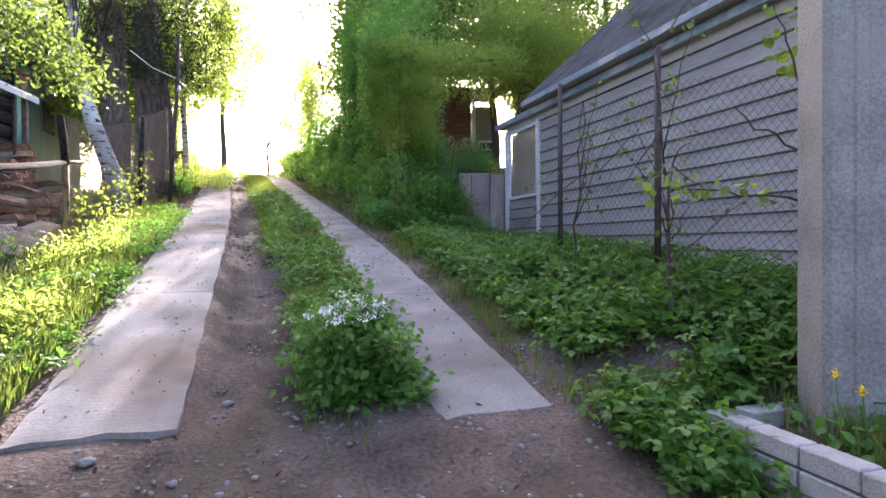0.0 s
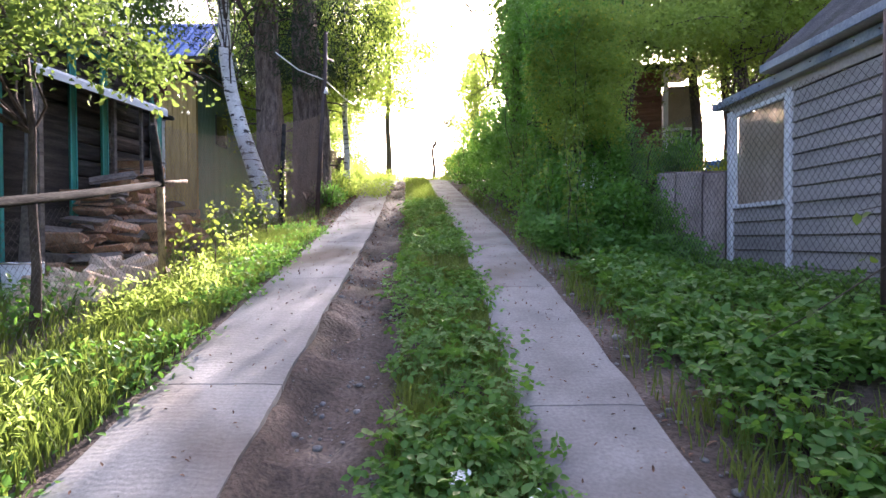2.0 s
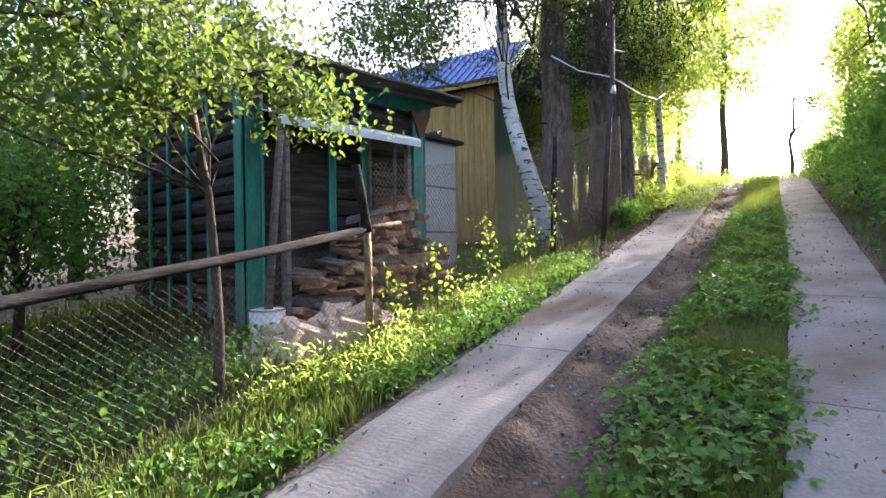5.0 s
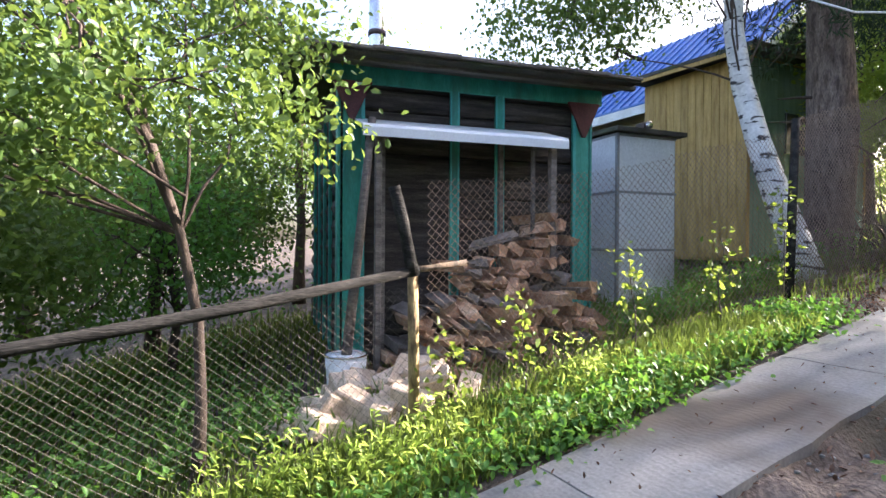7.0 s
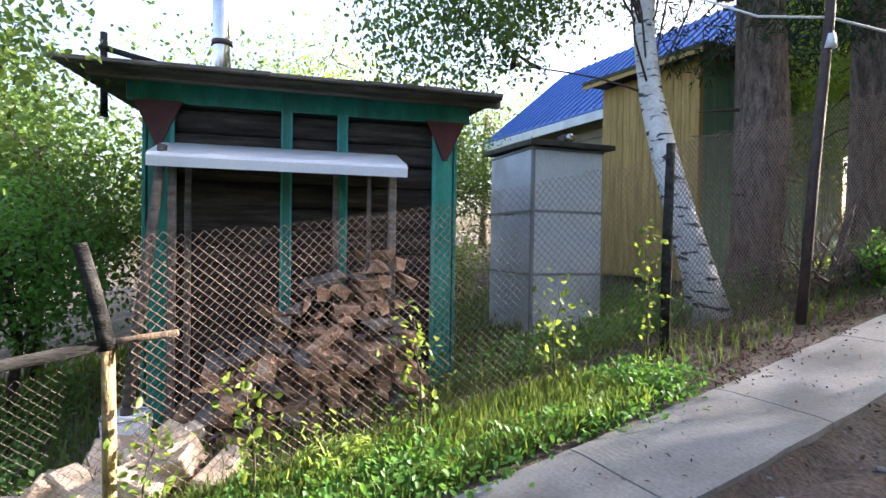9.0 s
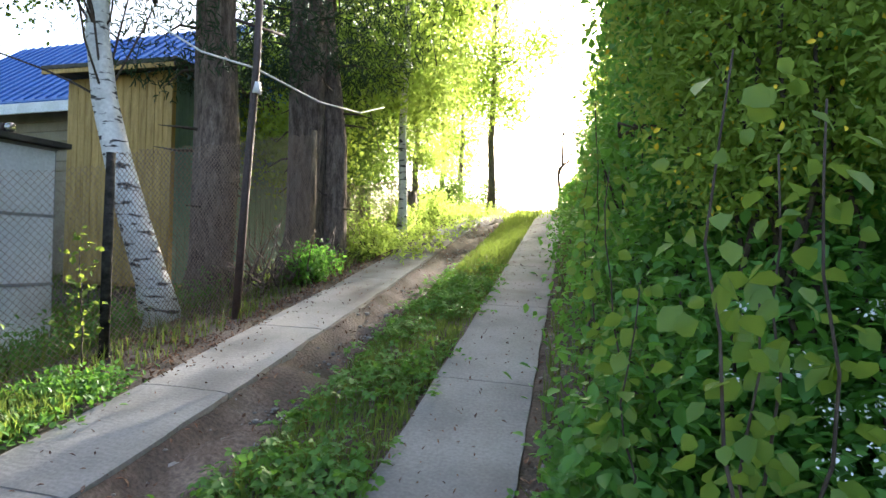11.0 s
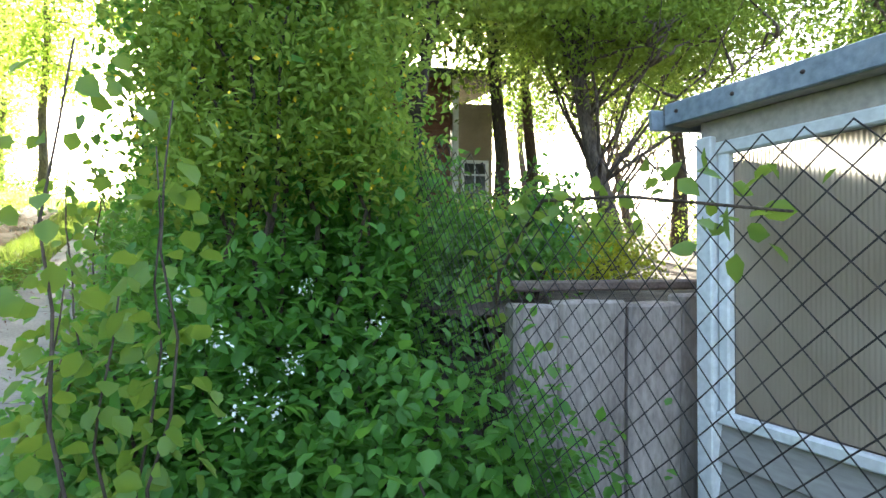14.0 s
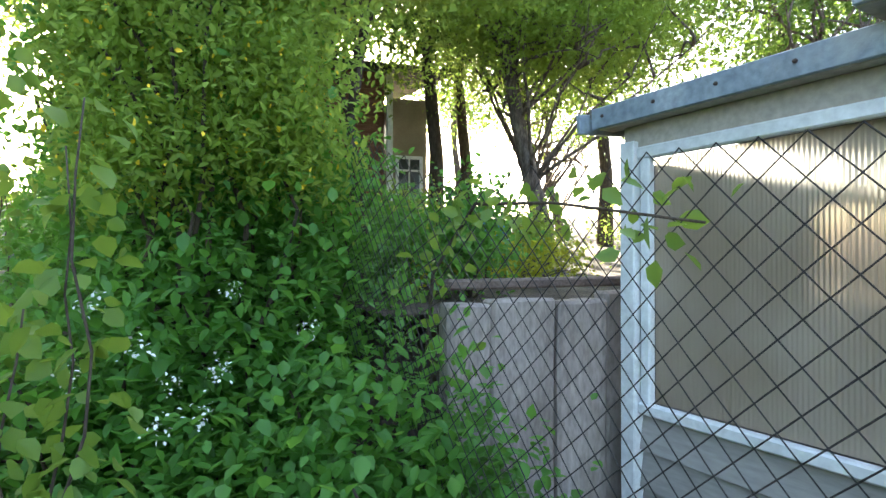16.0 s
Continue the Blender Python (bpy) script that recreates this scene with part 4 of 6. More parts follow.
tubes("top_rail", [([(-1.72, 3.2, 2.72), (-1.74, 4.6, 2.92), (-1.72, 6.2, 3.14), (-1.73, 7.7, 3.36), (-1.72, 8.9, 3.57)], [0.04, 0.038, 0.036, 0.034, 0.03])], M["rail"], lf, 9, 0.08, "weathered grey pole as top rail")
tubes("rail_tie", [([(-1.74, 8.8, 3.56), (-1.7, 8.95, 3.58), (-1.62, 9.2, 3.62)], 0.02)], M["stake"], lf, 7)
fl = [(x, y, gz(x, y) - 0.05) for x, y in ((-1.74, 3.0), (-1.72, 6.0), (-1.75, 8.95))]
chain_link("mesh", fl, [1.0, 1.05, 1.0], 0.03, 0.0012, M["wire"], lf, rg)
TOPS = ((-1.75, 8.97, 4.13), (-1.74, 9.7, 4.19), (-1.74, 11.0, 4.42), (-1.72, 12.3, 4.74), (-1.7, 12.9, 4.88))
chain_link("mesh", [(x, y, gz(x, y) - 0.05) for x, y, _ in TOPS], [z - gz(x, y) + 0.05 for x, y, z in TOPS], 0.03, 0.002, M["netting"], lf, rg)
lf2 = thing("wire_fence", (0, 0, 0), "tall fine rusty wire netting fence by the birch and spruces", "fence")
TOPS = ((-1.7, 12.97, 4.98), (-1.72, 14.6, 5.42), (-1.72, 16.45, 5.92))
chain_link("mesh", [(x, y, gz(x, y) - 0.05) for x, y, _ in TOPS], [z - gz(x, y) + 0.05 for x, y, z in TOPS], 0.028, 0.0034, M["netting"], lf2, rg)
TOPS = ((-1.95, 17.6, 5.3), (-2.1, 19.6, 5.6), (-2.4, 22.5, 6.1))
chain_link("mesh", [(x, y, gz(x, y) - 0.05) for x, y, _ in TOPS], [z - gz(x, y) + 0.05 for x, y, z in TOPS], 0.04, 0.0042, M["netting"], lf2, rg)
post_at(lf2, "stake", -1.73, 16.5, 2.15, 0.045, M["stake"])
post_at(lf2, "stake", -2.0, 17.4, 2.1, 0.045, M["stake"])

pole = thing("steel_pole", (-1.37, 14.23, gz(-1.37, 14.23)), "tall leaning dark brown steel pole carrying a cable", "pole")
tubes("shaft", [([(0, 0, -0.3), (0.1, 0, 1.3), (0.2, 0, 2.7), (0.22, 0.0, 3.6)], [0.045, 0.043, 0.04, 0.038])], M["rust"], pole, 12)
tubes("cross_bar", [([(0.1, -0.25, 3.1), (0.3, 0.35, 3.15)], 0.018)], M["rust"], pole, 8)
tubes("insulator", [([(0.21, 0, 2.4), (0.21, 0, 2.52)], [0.05, 0.035])], M["white_paint"], pole, 10)
cab = [(-1.95, 13.6, 6.45), (-1.6, 13.9, 6.22), (-1.17, 14.23, 6.12), (-0.95, 15.2, 6.02), (-0.95, 16.4, 6.2), (-1.0, 17.4, 6.55)]
tagged(tubes("cable", [(cab, 0.011)], M["cable"], None, 6), "slack white cable between the pole and the trees", "cable")

# ---- trees ----
def grow(rng, a, b, bend_by, n=7):
    t = np.linspace(0, 1, n)[:, None]
    a, b = np.asarray(a, float), np.asarray(b, float)
    w = np.cumsum(rng.normal(0, bend_by, (n, 3)), 0)
    return a + (b - a) * t + (w - w[-1] * t) * (t > 0)


def tree(name, at, trunk, radius, crowns, n, size, leaf, bark, label, category="tree", limbs=9, rng=None, twigs=14, spread=0.16, droop=0.3, shell=0.4, width=0.75, sides=10, wob=0.05, group="", up=0.35, keep=None, bends=0.03):
    """trunk: local points; crowns: (centre, radii); limbs run from the trunk into the crowns."""
    rng = rng or np.random.RandomState(len(label) * 7 + int(abs(at[0] * 10)) % 97)
    root = thing(name, at, label, category, group)
    trunk = np.asarray(trunk, float)
    tubes("trunk", [(trunk, np.linspace(radius, radius * 0.45, len(trunk)) * np.r_[1.25, np.ones(len(trunk) - 1)])], bark, root, sides, wob)
    cs = [c for c, _ in crowns]
    pts, tw = clumped(n, cs, [r for _, r in crowns], rng, twigs, spread, shell)
    if keep is not None:
        pts = pts[keep(pts + np.array(at))]
        tw = tw[keep(tw + np.array(at))]
    paths = []
    for k in range(limbs):
        i = rng.randint(max(1, len(trunk) // 2), len(trunk))
        end = tw[rng.randint(len(tw))]
        p = grow(rng, trunk[i], end, bends)
        paths = [(p, np.linspace(min(radius * 0.3, 0.014 if bark is M["birch"] else 0.028), 0.005, len(p)))]
        for _ in range(3):
            q0 = p[rng.randint(3, 6)]
            near_ = tw[np.argsort(((tw - q0) ** 2).sum(1))[rng.randint(1, min(40, len(tw)))]]
            q = grow(rng, q0, near_, bends * 0.6, 5)
            paths.append((q, np.linspace(radius * 0.16, 0.004, 5)))
        tubes("limb", paths, M["twig"] if bark is M["birch"] else bark, root, 6)
    leaves("crown", pts, size, leaf, root, width=width, droop=droop, rng=rng, up=up)
    return root


birch = tree("birch", (-2.26, 14.14, 3.5), [(0.08, 0, -0.2), (-0.05, -0.05, 0.35), (-0.25, -0.1, 0.95), (-0.45, -0.15, 1.6), (-0.62, -0.2, 2.3), (-0.72, -0.22, 3.0), (-0.75, -0.2, 4.2), (-0.8, -0.1, 6.0)], 0.185,
             [((-0.9, -0.6, 5.6), (1.5, 1.7, 1.6)), ((-1.6, -1.6, 3.4), (0.8, 0.9, 1.0)), ((-0.7, 0.6, 6.3), (1.4, 1.4, 1.4)), ((-1.9, -2.4, 3.0), (0.9, 0.9, 0.9)), ((-0.1, -0.5, 4.9), (1.9, 1.9, 1.1)), ((-2.3, -0.6, 4.3), (1.2, 1.4, 1.0))], 26000, 0.068, L["orchard"], M["birch"],
             "leaning white birch with black marks and hanging twigs", limbs=14, droop=0.9, spread=0.14, sides=14, rng=np.random.RandomState(2))
for x, y, r, h, lean in ((-2.65, 15.4, 0.27, 11, 0.1), (-2.3, 17.2, 0.3, 12, 0.1), (-1.95, 17.5, 0.21, 11, -0.35)):
    rs = np.random.RandomState(int(y * 10))
    sp = thing("spruce", (x, y, gz(x, y)), "old spruce with a thick bare grey-brown trunk and dead stubs", "tree", "spruces by the fence")
    tr_ = [(0, 0, -0.3), (0.02, 0, 0.1), (0.03, 0, 0.6), (0.06 + lean * 0.1, 0.02, 2), (lean * 0.5 - 0.05, 0, 4), (lean, 0, 7), (lean, 0, h)]
    tubes("trunk", [(tr_, [r * 1.5, r * 1.3, r * 1.05, r, r * 0.92, r * 0.75, 0.04])], M["bark"], sp, 18, 0.13)
    for k in range(30):
        z = rs.uniform(0.8, 6.5)
        a = rs.uniform(0, 6.28)
        l_ = rs.uniform(0.3, 0.9) + (0.7 if z > 4 else 0)
        tubes("dead_branch", [([(0, 0, z), (math.cos(a) * l_ * 0.6, math.sin(a) * l_ * 0.6, z - 0.02), (math.cos(a) * l_, math.sin(a) * l_, z - rs.uniform(-0.05, 0.3))], [0.03, 0.017, 0.005])], M["twig"], sp, 5)
    a = rs.uniform(0, 6.28, 20000)
    z = rs.uniform(3.2, h, 20000)
    rad = np.sqrt(rs.uniform(0.05, 1, 20000)) * np.interp(z, [3.2, 5, h], [1.0, 2.3, 0.1])
    pts = np.stack([np.cos(a) * rad, np.sin(a) * rad, z - rad * 0.35], -1)
    keepm = np.sin(a * 5 + np.floor(z * 2.2) * 1.7) > 0.1
    leaves("needles", pts[keepm], 0.13, L["needle"], sp, width=0.12, droop=0.9, rng=rs)
# twisted roots and brush at the foot of the spruces
rs = np.random.RandomState(8)
brush = thing("brush_heap", (-1.75, 15.7, gz(-1.75, 15.7)), "heap of grey dead brushwood against the netting", "brushwood")
for k in range(70):
    a = np.array([rs.uniform(-0.3, 0.3), rs.uniform(-0.9, 0.9), rs.uniform(0, 0.25)])
    b = a + np.array([rs.uniform(-0.35, 0.3), rs.uniform(-0.7, 0.7), rs.uniform(0.1, 0.85)])
    tubes("stick", [(grow(rs, a, b, 0.03, 5), np.linspace(0.016, 0.004, 5))], M["bark"], brush, 5)
# young fruit tree standing in the fence line
tree("fruit_tree", (-2.06, 7.62, gz(-2.06, 7.62)), [(0, 0, -0.1), (0.01, 0.02, 0.5), (0.0, 0.0, 1.0), (0.08, -0.1, 1.5), (0.15, -0.25, 2.0), (0.1, -0.5, 2.4), (0.0, -0.7, 2.9)], 0.038,
     [((-0.1, -0.6, 2.6), (0.8, 1.0, 0.6)), ((-0.1, 0.45, 2.8), (0.5, 0.6, 0.4)), ((0.2, -0.9, 1.95), (0.5, 0.7, 0.35)), ((-0.1, -2.2, 1.9), (0.6, 0.9, 0.4)), ((0.7, 0.25, 2.1), (0.45, 0.6, 0.32)), ((0.6, -0.6, 2.2), (0.45, 0.6, 0.35)), ((-0.6, -1.6, 2.5), (1.0, 1.0, 0.8)), ((-0.9, 0.1, 3.2), (0.9, 1.1, 0.5)), ((-0.7, -3.0, 2.6), (1.0, 1.2, 0.8)), ((-0.9, -1.2, 3.6), (1.3, 1.6, 0.6)), ((-1.0, -2.9, 3.5), (1.2, 1.3, 0.6))], 25000, 0.056, L["orchard"], M["twig"],
     "young apple tree with dark branching stem and bright leaves", limbs=24, rng=np.random.RandomState(4), twigs=9, spread=0.1, shell=0.2, bends=0.05)
for k, (x, y, h) in enumerate(((-1.45, 10.55, 0.85), (-1.55, 11.7, 0.8), (-1.5, 9.55, 0.7), (-1.55, 12.6, 1.0), (-1.55, 9.0, 0.55))):
    rs = np.random.RandomState(40 + k)
    sap = thing("sapling", (x, y, gz(x, y)), "thin sapling with yellowish new leaves by the fence", "sapling", "saplings by the fence")
    p = grow(rs, (0, 0, 0), (rs.normal(0, 0.08), rs.normal(0, 0.08), h), 0.015)
    tubes("stem", [(p, np.linspace(0.008, 0.003, len(p)))], M["twig"], sap, 6)
    q = p[rs.randint(2, 7, 80)] + rs.normal(0, 0.075, (80, 3))
    leaves("foliage", q, 0.06, L["yellowish"], sap, rng=rs, up=0.3)
# garden trees behind the fence, left of the shed
for k, (x, y, s, n, mt) in enumerate(((-5.2, 5.6, 1.0, 15000, "tree"), (-7.6, 7.4, 1.25, 16000, "tree"), (-4.1, 3.0, 1.0, 13000, "tree"), (-10.5, 10.2, 1.6, 15000, "tree"), (-8.6, 3.2, 1.4, 14000, "tree"), (-5.6, 7.6, 0.75, 6000, "hedge"), (-14, 14, 2.0, 8000, "bright"), (-13, 5, 1.9, 8000, "tree"), (-11.5, 15.4, 1.3, 9000, "tree"), (-15.5, 17.0, 1.7, 9000, "tree"), (-19, 21, 2.2, 8000, "tree"), (-3.4, 0.4, 1.1, 12000, "tree"))):
    tree("fruit_tree", (x, y, gz(x, y)), [(0, 0, -0.1), (0.05, 0, 0.5 * s), (0.0, 0.05, 1.1 * s), (0.1, -0.05, 1.8 * s), (0.1, 0.05, 2.6 * s)], 0.085 * s,
         [((0, 0, 2.5 * s), (1.5 * s, 1.5 * s, 1.1 * s)), ((0.7 * s, 0.6 * s, 1.7 * s), (1.0 * s, 1.0 * s, 0.8 * s)), ((-0.7 * s, -0.6 * s, 1.6 * s), (1.1 * s, 1.1 * s, 0.8 * s)), ((0.2, -0.9 * s, 1.2 * s), (0.9 * s, 0.8 * s, 0.7 * s))],
         n, 0.075 * s ** 0.5, L[mt], M["twig"], "leafy old garden tree with crooked dark limbs", limbs=12, rng=np.random.RandomState(60 + k), spread=0.2 * s, shell=0.25, group="garden trees", bends=0.07)
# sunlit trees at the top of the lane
# the last two, dark and dense, are added to shade the annex wall
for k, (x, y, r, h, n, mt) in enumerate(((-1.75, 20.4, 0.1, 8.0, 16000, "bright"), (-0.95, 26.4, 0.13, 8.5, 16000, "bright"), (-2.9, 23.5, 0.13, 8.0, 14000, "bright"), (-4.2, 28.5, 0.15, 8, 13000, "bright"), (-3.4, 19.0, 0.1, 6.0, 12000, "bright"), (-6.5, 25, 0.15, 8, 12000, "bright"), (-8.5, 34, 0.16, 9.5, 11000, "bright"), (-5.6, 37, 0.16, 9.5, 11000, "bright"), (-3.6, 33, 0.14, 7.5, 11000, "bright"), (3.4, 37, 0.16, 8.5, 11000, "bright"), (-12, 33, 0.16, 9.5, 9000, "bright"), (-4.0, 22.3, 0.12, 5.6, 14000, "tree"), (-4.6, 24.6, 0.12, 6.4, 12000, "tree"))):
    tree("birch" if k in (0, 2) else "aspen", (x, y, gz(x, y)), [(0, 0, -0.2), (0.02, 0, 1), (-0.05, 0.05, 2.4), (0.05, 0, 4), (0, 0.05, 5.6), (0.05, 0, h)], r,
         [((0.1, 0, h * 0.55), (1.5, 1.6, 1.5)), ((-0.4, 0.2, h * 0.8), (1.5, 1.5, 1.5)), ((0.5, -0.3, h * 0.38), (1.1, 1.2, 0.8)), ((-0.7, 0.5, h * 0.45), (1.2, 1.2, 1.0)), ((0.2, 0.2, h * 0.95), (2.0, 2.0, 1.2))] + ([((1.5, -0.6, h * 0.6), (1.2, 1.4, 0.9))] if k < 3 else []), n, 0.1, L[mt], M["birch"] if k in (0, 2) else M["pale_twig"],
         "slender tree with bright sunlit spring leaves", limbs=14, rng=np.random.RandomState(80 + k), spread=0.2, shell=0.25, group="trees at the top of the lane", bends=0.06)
for k, (x, y, h, n) in enumerate(((3.4, 20.6, 7.2, 1200), (4.6, 23.0, 8.5, 5200), (7.5, 27.0, 9.0, 6500), (5.6, 18.6, 10.0, 9000), (7.6, 17.4, 8.2, 15000), (9.4, 19.2, 8.6, 13000), (11.6, 17.2, 8.4, 12000), (6.6, 22.6, 9.5, 12000), (13.5, 14.5, 8.0, 9000))):
    tree("aspen", (x, y, gz(x, y)), [(0, 0, -0.2), (0.05, 0, 1.5), (-0.1, 0.1, 3.4), (0.05, 0, 5.6), (0, 0.1, h)], 0.15,
         [((0, 0, h * 0.55), (2.2, 2.2, 1.7)), ((-0.8, 0, h * 0.85), (2.2, 2.2, 2.0)), ((1.2, -0.6, h * 0.72), (1.8, 1.8, 1.5))], n, 0.12, L["tree"], M["twig"],
         "tall open-crowned tree standing against the sun", limbs=14, rng=np.random.RandomState(90 + k), spread=0.26, shell=0.25, group="tall trees behind the hedge", bends=0.06)
for k, (x, y, s) in enumerate(((-1.6, 18.4, 0.55), (-1.9, 20.8, 0.6), (-1.75, 22.8, 0.6), (-2.3, 24.6, 0.8), (-1.45, 16.0, 0.4), (-2.6, 19.6, 0.8))):
    rs = np.random.RandomState(100 + k)
    bush = thing("bush", (x, y, gz(x, y)), "low bush with light green leaves beside the lane", "bush", "bushes beside the lane")
    pts, tw = clumped(1300, [(0, 0, s * 0.6)], [(s, s * 1.1, s * 0.75)], rs, 9, 0.07, 0.2)
    leaves("foliage", pts[pts[:, 2] > 0], 0.06, L["bright"] if k != 4 else L["hedge"], bush, rng=rs)
    tubes("stems", [(grow(rs, (0, 0, -0.05), t, 0.02, 5), np.linspace(0.012, 0.003, 5)) for t in tw[:14]], M["twig"], bush, 5)
for k, (x, y, s) in enumerate(((-3.2, 29.5, 1.1), (-5.2, 31.0, 1.5), (-7.6, 29.5, 1.5), (-3.4, 36.5, 1.6), (-6.6, 40.0, 2.2), (-10.5, 38.0, 2.2), (-14.0, 34.0, 2.2), (3.2, 33.0, 1.4), (5.4, 38.0, 2.0))):
    rs = np.random.RandomState(130 + k)
    bush = thing("bush", (x, y, gz(x, y)), "broad sunlit bush beyond the crest of the lane", "bush", "bushes beyond the crest")
    pts, tw = clumped(3600, [(0, 0, s * 0.6), (0.2 * s, 0.1, s * 1.15), (-0.5 * s, 0, s * 0.8)], [(s, s, s * 0.7), (s * 0.7, s * 0.7, s * 0.6), (s * 0.7, s * 0.7, s * 0.5)], rs, 9, 0.13 * s, 0.2)
    leaves("foliage", pts[pts[:, 2] > 0], 0.1, L["bright"] if k % 3 else L["tree"], bush, rng=rs)
    tubes("stems", [(grow(rs, (0, 0, -0.05), t, 0.03, 5), np.linspace(0.02, 0.004, 5)) for t in tw[:12]], M["twig"], bush, 5)
stump = thing("stump", (-2.1, 21.7, gz(-2.1, 21.7)), "dark broken tree stump beside the lane", "stump")
tubes("trunk", [([(0, 0, -0.2), (0.02, 0, 0.5), (0.05, 0, 0.95)], [0.28, 0.24, 0.21])], M["bark"], stump, 12, 0.15)

# ---- right side: hedge and trees ----
def clear(p):
    """Keeps leaves out of the walked lane."""
    d = np.sqrt((p[:, 0] - 2.7) ** 2 + (p[:, 1] - 9.04) ** 2)
    return ((p[:, 0] - bend(p[:, 1])) > 2.15 + 0.2 * np.sin(p[:, 1] * 3) + 0.45 * smooth01((p[:, 2] - lane_z(p[:, 1]) - 0.7) / 0.6)) & ((d > 1.25) | (p[:, 2] > 6))


hedge_spec = [(2.95, 11.4, 0.85, 1.05), (3.5, 11.9, 0.9, 1.2), (3.0, 12.7, 0.9, 1.4), (3.7, 13.2, 1.0, 1.7), (3.0, 14.4, 0.95, 1.9), (3.9, 15.0, 1.2, 2.2), (2.9, 16.2, 1.0, 2.0), (3.8, 17.2, 1.2, 2.4), (2.8, 18.6, 1.0, 2.0), (3.6, 20.2, 1.3, 2.4), (2.5, 22.0, 1.1, 1.7), (2.7, 24.5, 1.3, 1.6), (2.2, 27.0, 1.2, 1.2), (3.6, 10.75, 0.55, 1.15), (3.85, 10.55, 0.4, 0.8), (3.3, 10.75, 0.6, 1.0)]
for k, (x, y, r, h) in enumerate(hedge_spec):
    rs = np.random.RandomState(200 + k)
    b_ = float(bend(y))
    at = (x + b_, y, gz(x + b_, y))
    root = thing("shrub", at, "dense dark green shrub overhanging the lane", "shrub", "hedge shrubs")
    n = 8000 if k < 5 else 5500 if k < 13 else 3200
    pts, tw = clumped(n, [(0, 0, h * 0.35), (0.1, 0.1, h * 0.75)], [(r, r * 1.05, h * 0.5), (r * 0.85, r * 0.9, h * 0.42)], rs, 10, 0.09, 0.45)
    ok = clear(pts + np.array(at)) & (pts[:, 2] > -0.1)
    # the two shrubs at the top take the paler sunlit leaf colour
    leaves("foliage", pts[ok], 0.06 if k < 5 or k > 12 else 0.08, L["bright"] if k in (11, 12) else L["hedge"], root, rng=rs, up=0.7)
    for t in tw[clear(tw + np.array(at))][:22]:
        tubes("stem", [(grow(rs, (rs.normal(0, 0.1), rs.normal(0, 0.1), -0.05), t, 0.04, 6), np.linspace(0.018, 0.004, 6))], M["twig"], root, 5)
# low weeds at the foot of the hedge, close to the end of the walk
w = scatter(2300, 2.35, 3.75, 9.85, 11.6, rg)
w = np.concatenate([w, scatter(520, 3.6, 4.3, 9.9, 11.15, rg)])
w = w[clear(w + np.array([0, 0, 0])) | (w[:, 1] > 10.2)]
goutweed("hedge_weeds", w, 0.46, 0.05, L["hedge"], "rank dark green weeds and raspberry canes under the hedge", per=6, spread=0.08, lean=(0, -0.35, 0))
# taller bird cherries and rowans above the hedge
for k, (x, y, h, r, mt) in enumerate(((3.0, 12.5, 4.2, 1.15, "hedge"), (3.9, 14.6, 5.4, 1.5, "hedge"), (3.8, 16.6, 7.2, 1.6, "tree"), (4.7, 19.2, 7.4, 1.7, "tree"), (4.9, 22.4, 6.2, 1.6, "tree"), (3.1, 24.0, 5.0, 1.5, "bright"), (1.9, 30.5, 4.0, 1.5, "bright"), (4.9, 17.6, 6.8, 1.4, "tree"), (6.5, 20.8, 7.6, 2.0, "tree"), (2.95, 15.3, 4.8, 1.1, "hedge"))):
    rs = np.random.RandomState(300 + k)
    b_ = float(bend(y))
    at = (x + b_, y, gz(x + b_, y))
    tree("bird_cherry" if k < 2 else "rowan", at, [(0, 0, -0.2), (0.05, 0.03, 0.8), (-0.05, 0.0, 1.6), (0.1, 0.1, h * 0.5), (0.1, 0, h * 0.8)], 0.08,
         [((-0.1, -0.1, h * 0.5), (r, r, h * 0.26)), ((0.2, 0.1, h * 0.78), (r * 1.05, r * 1.1, h * 0.24)), ((-0.5, -0.5, h * 0.62), (r * 0.8, r * 0.9, h * 0.2))], 15000 if k < 2 else 9000, 0.062 if k < 2 else 0.085, L[mt], M["twig"],
         "bushy tree with dense green leaves above the hedge", limbs=14, rng=rs, twigs=12, spread=0.13, shell=0.3, keep=clear, group="trees above the hedge", bends=0.08)
tree("bird_cherry", (4.2, 12.5, gz(4.2, 12.5)), [(0, 0, -0.2), (0.02, 0, 0.6), (-0.05, 0.03, 1.3), (0.05, 0.0, 2.0), (0.1, 0, 2.6)], 0.05,
     [((0.1, -0.1, 2.5), (0.75, 0.6, 0.5)), ((0.5, 0.3, 2.9), (0.9, 0.8, 0.5)), ((-0.4, 0.1, 2.0), (0.5, 0.5, 0.5)), ((1.5, 0.5, 3.0), (0.8, 0.7, 0.4))], 9000, 0.062, L["bright"], M["twig"],
     "slim bird cherry with dark stems and pale green leaves", limbs=12, rng=np.random.RandomState(319), twigs=10, spread=0.1, shell=0.25, bends=0.06)
rs = np.random.RandomState(321)
YEL = (3.12, 11.5, gz(3.12, 11.5))
yel = thing("yellowing_shrub", YEL, "pea shrub with yellow flowers among feathery leaves", "shrub")
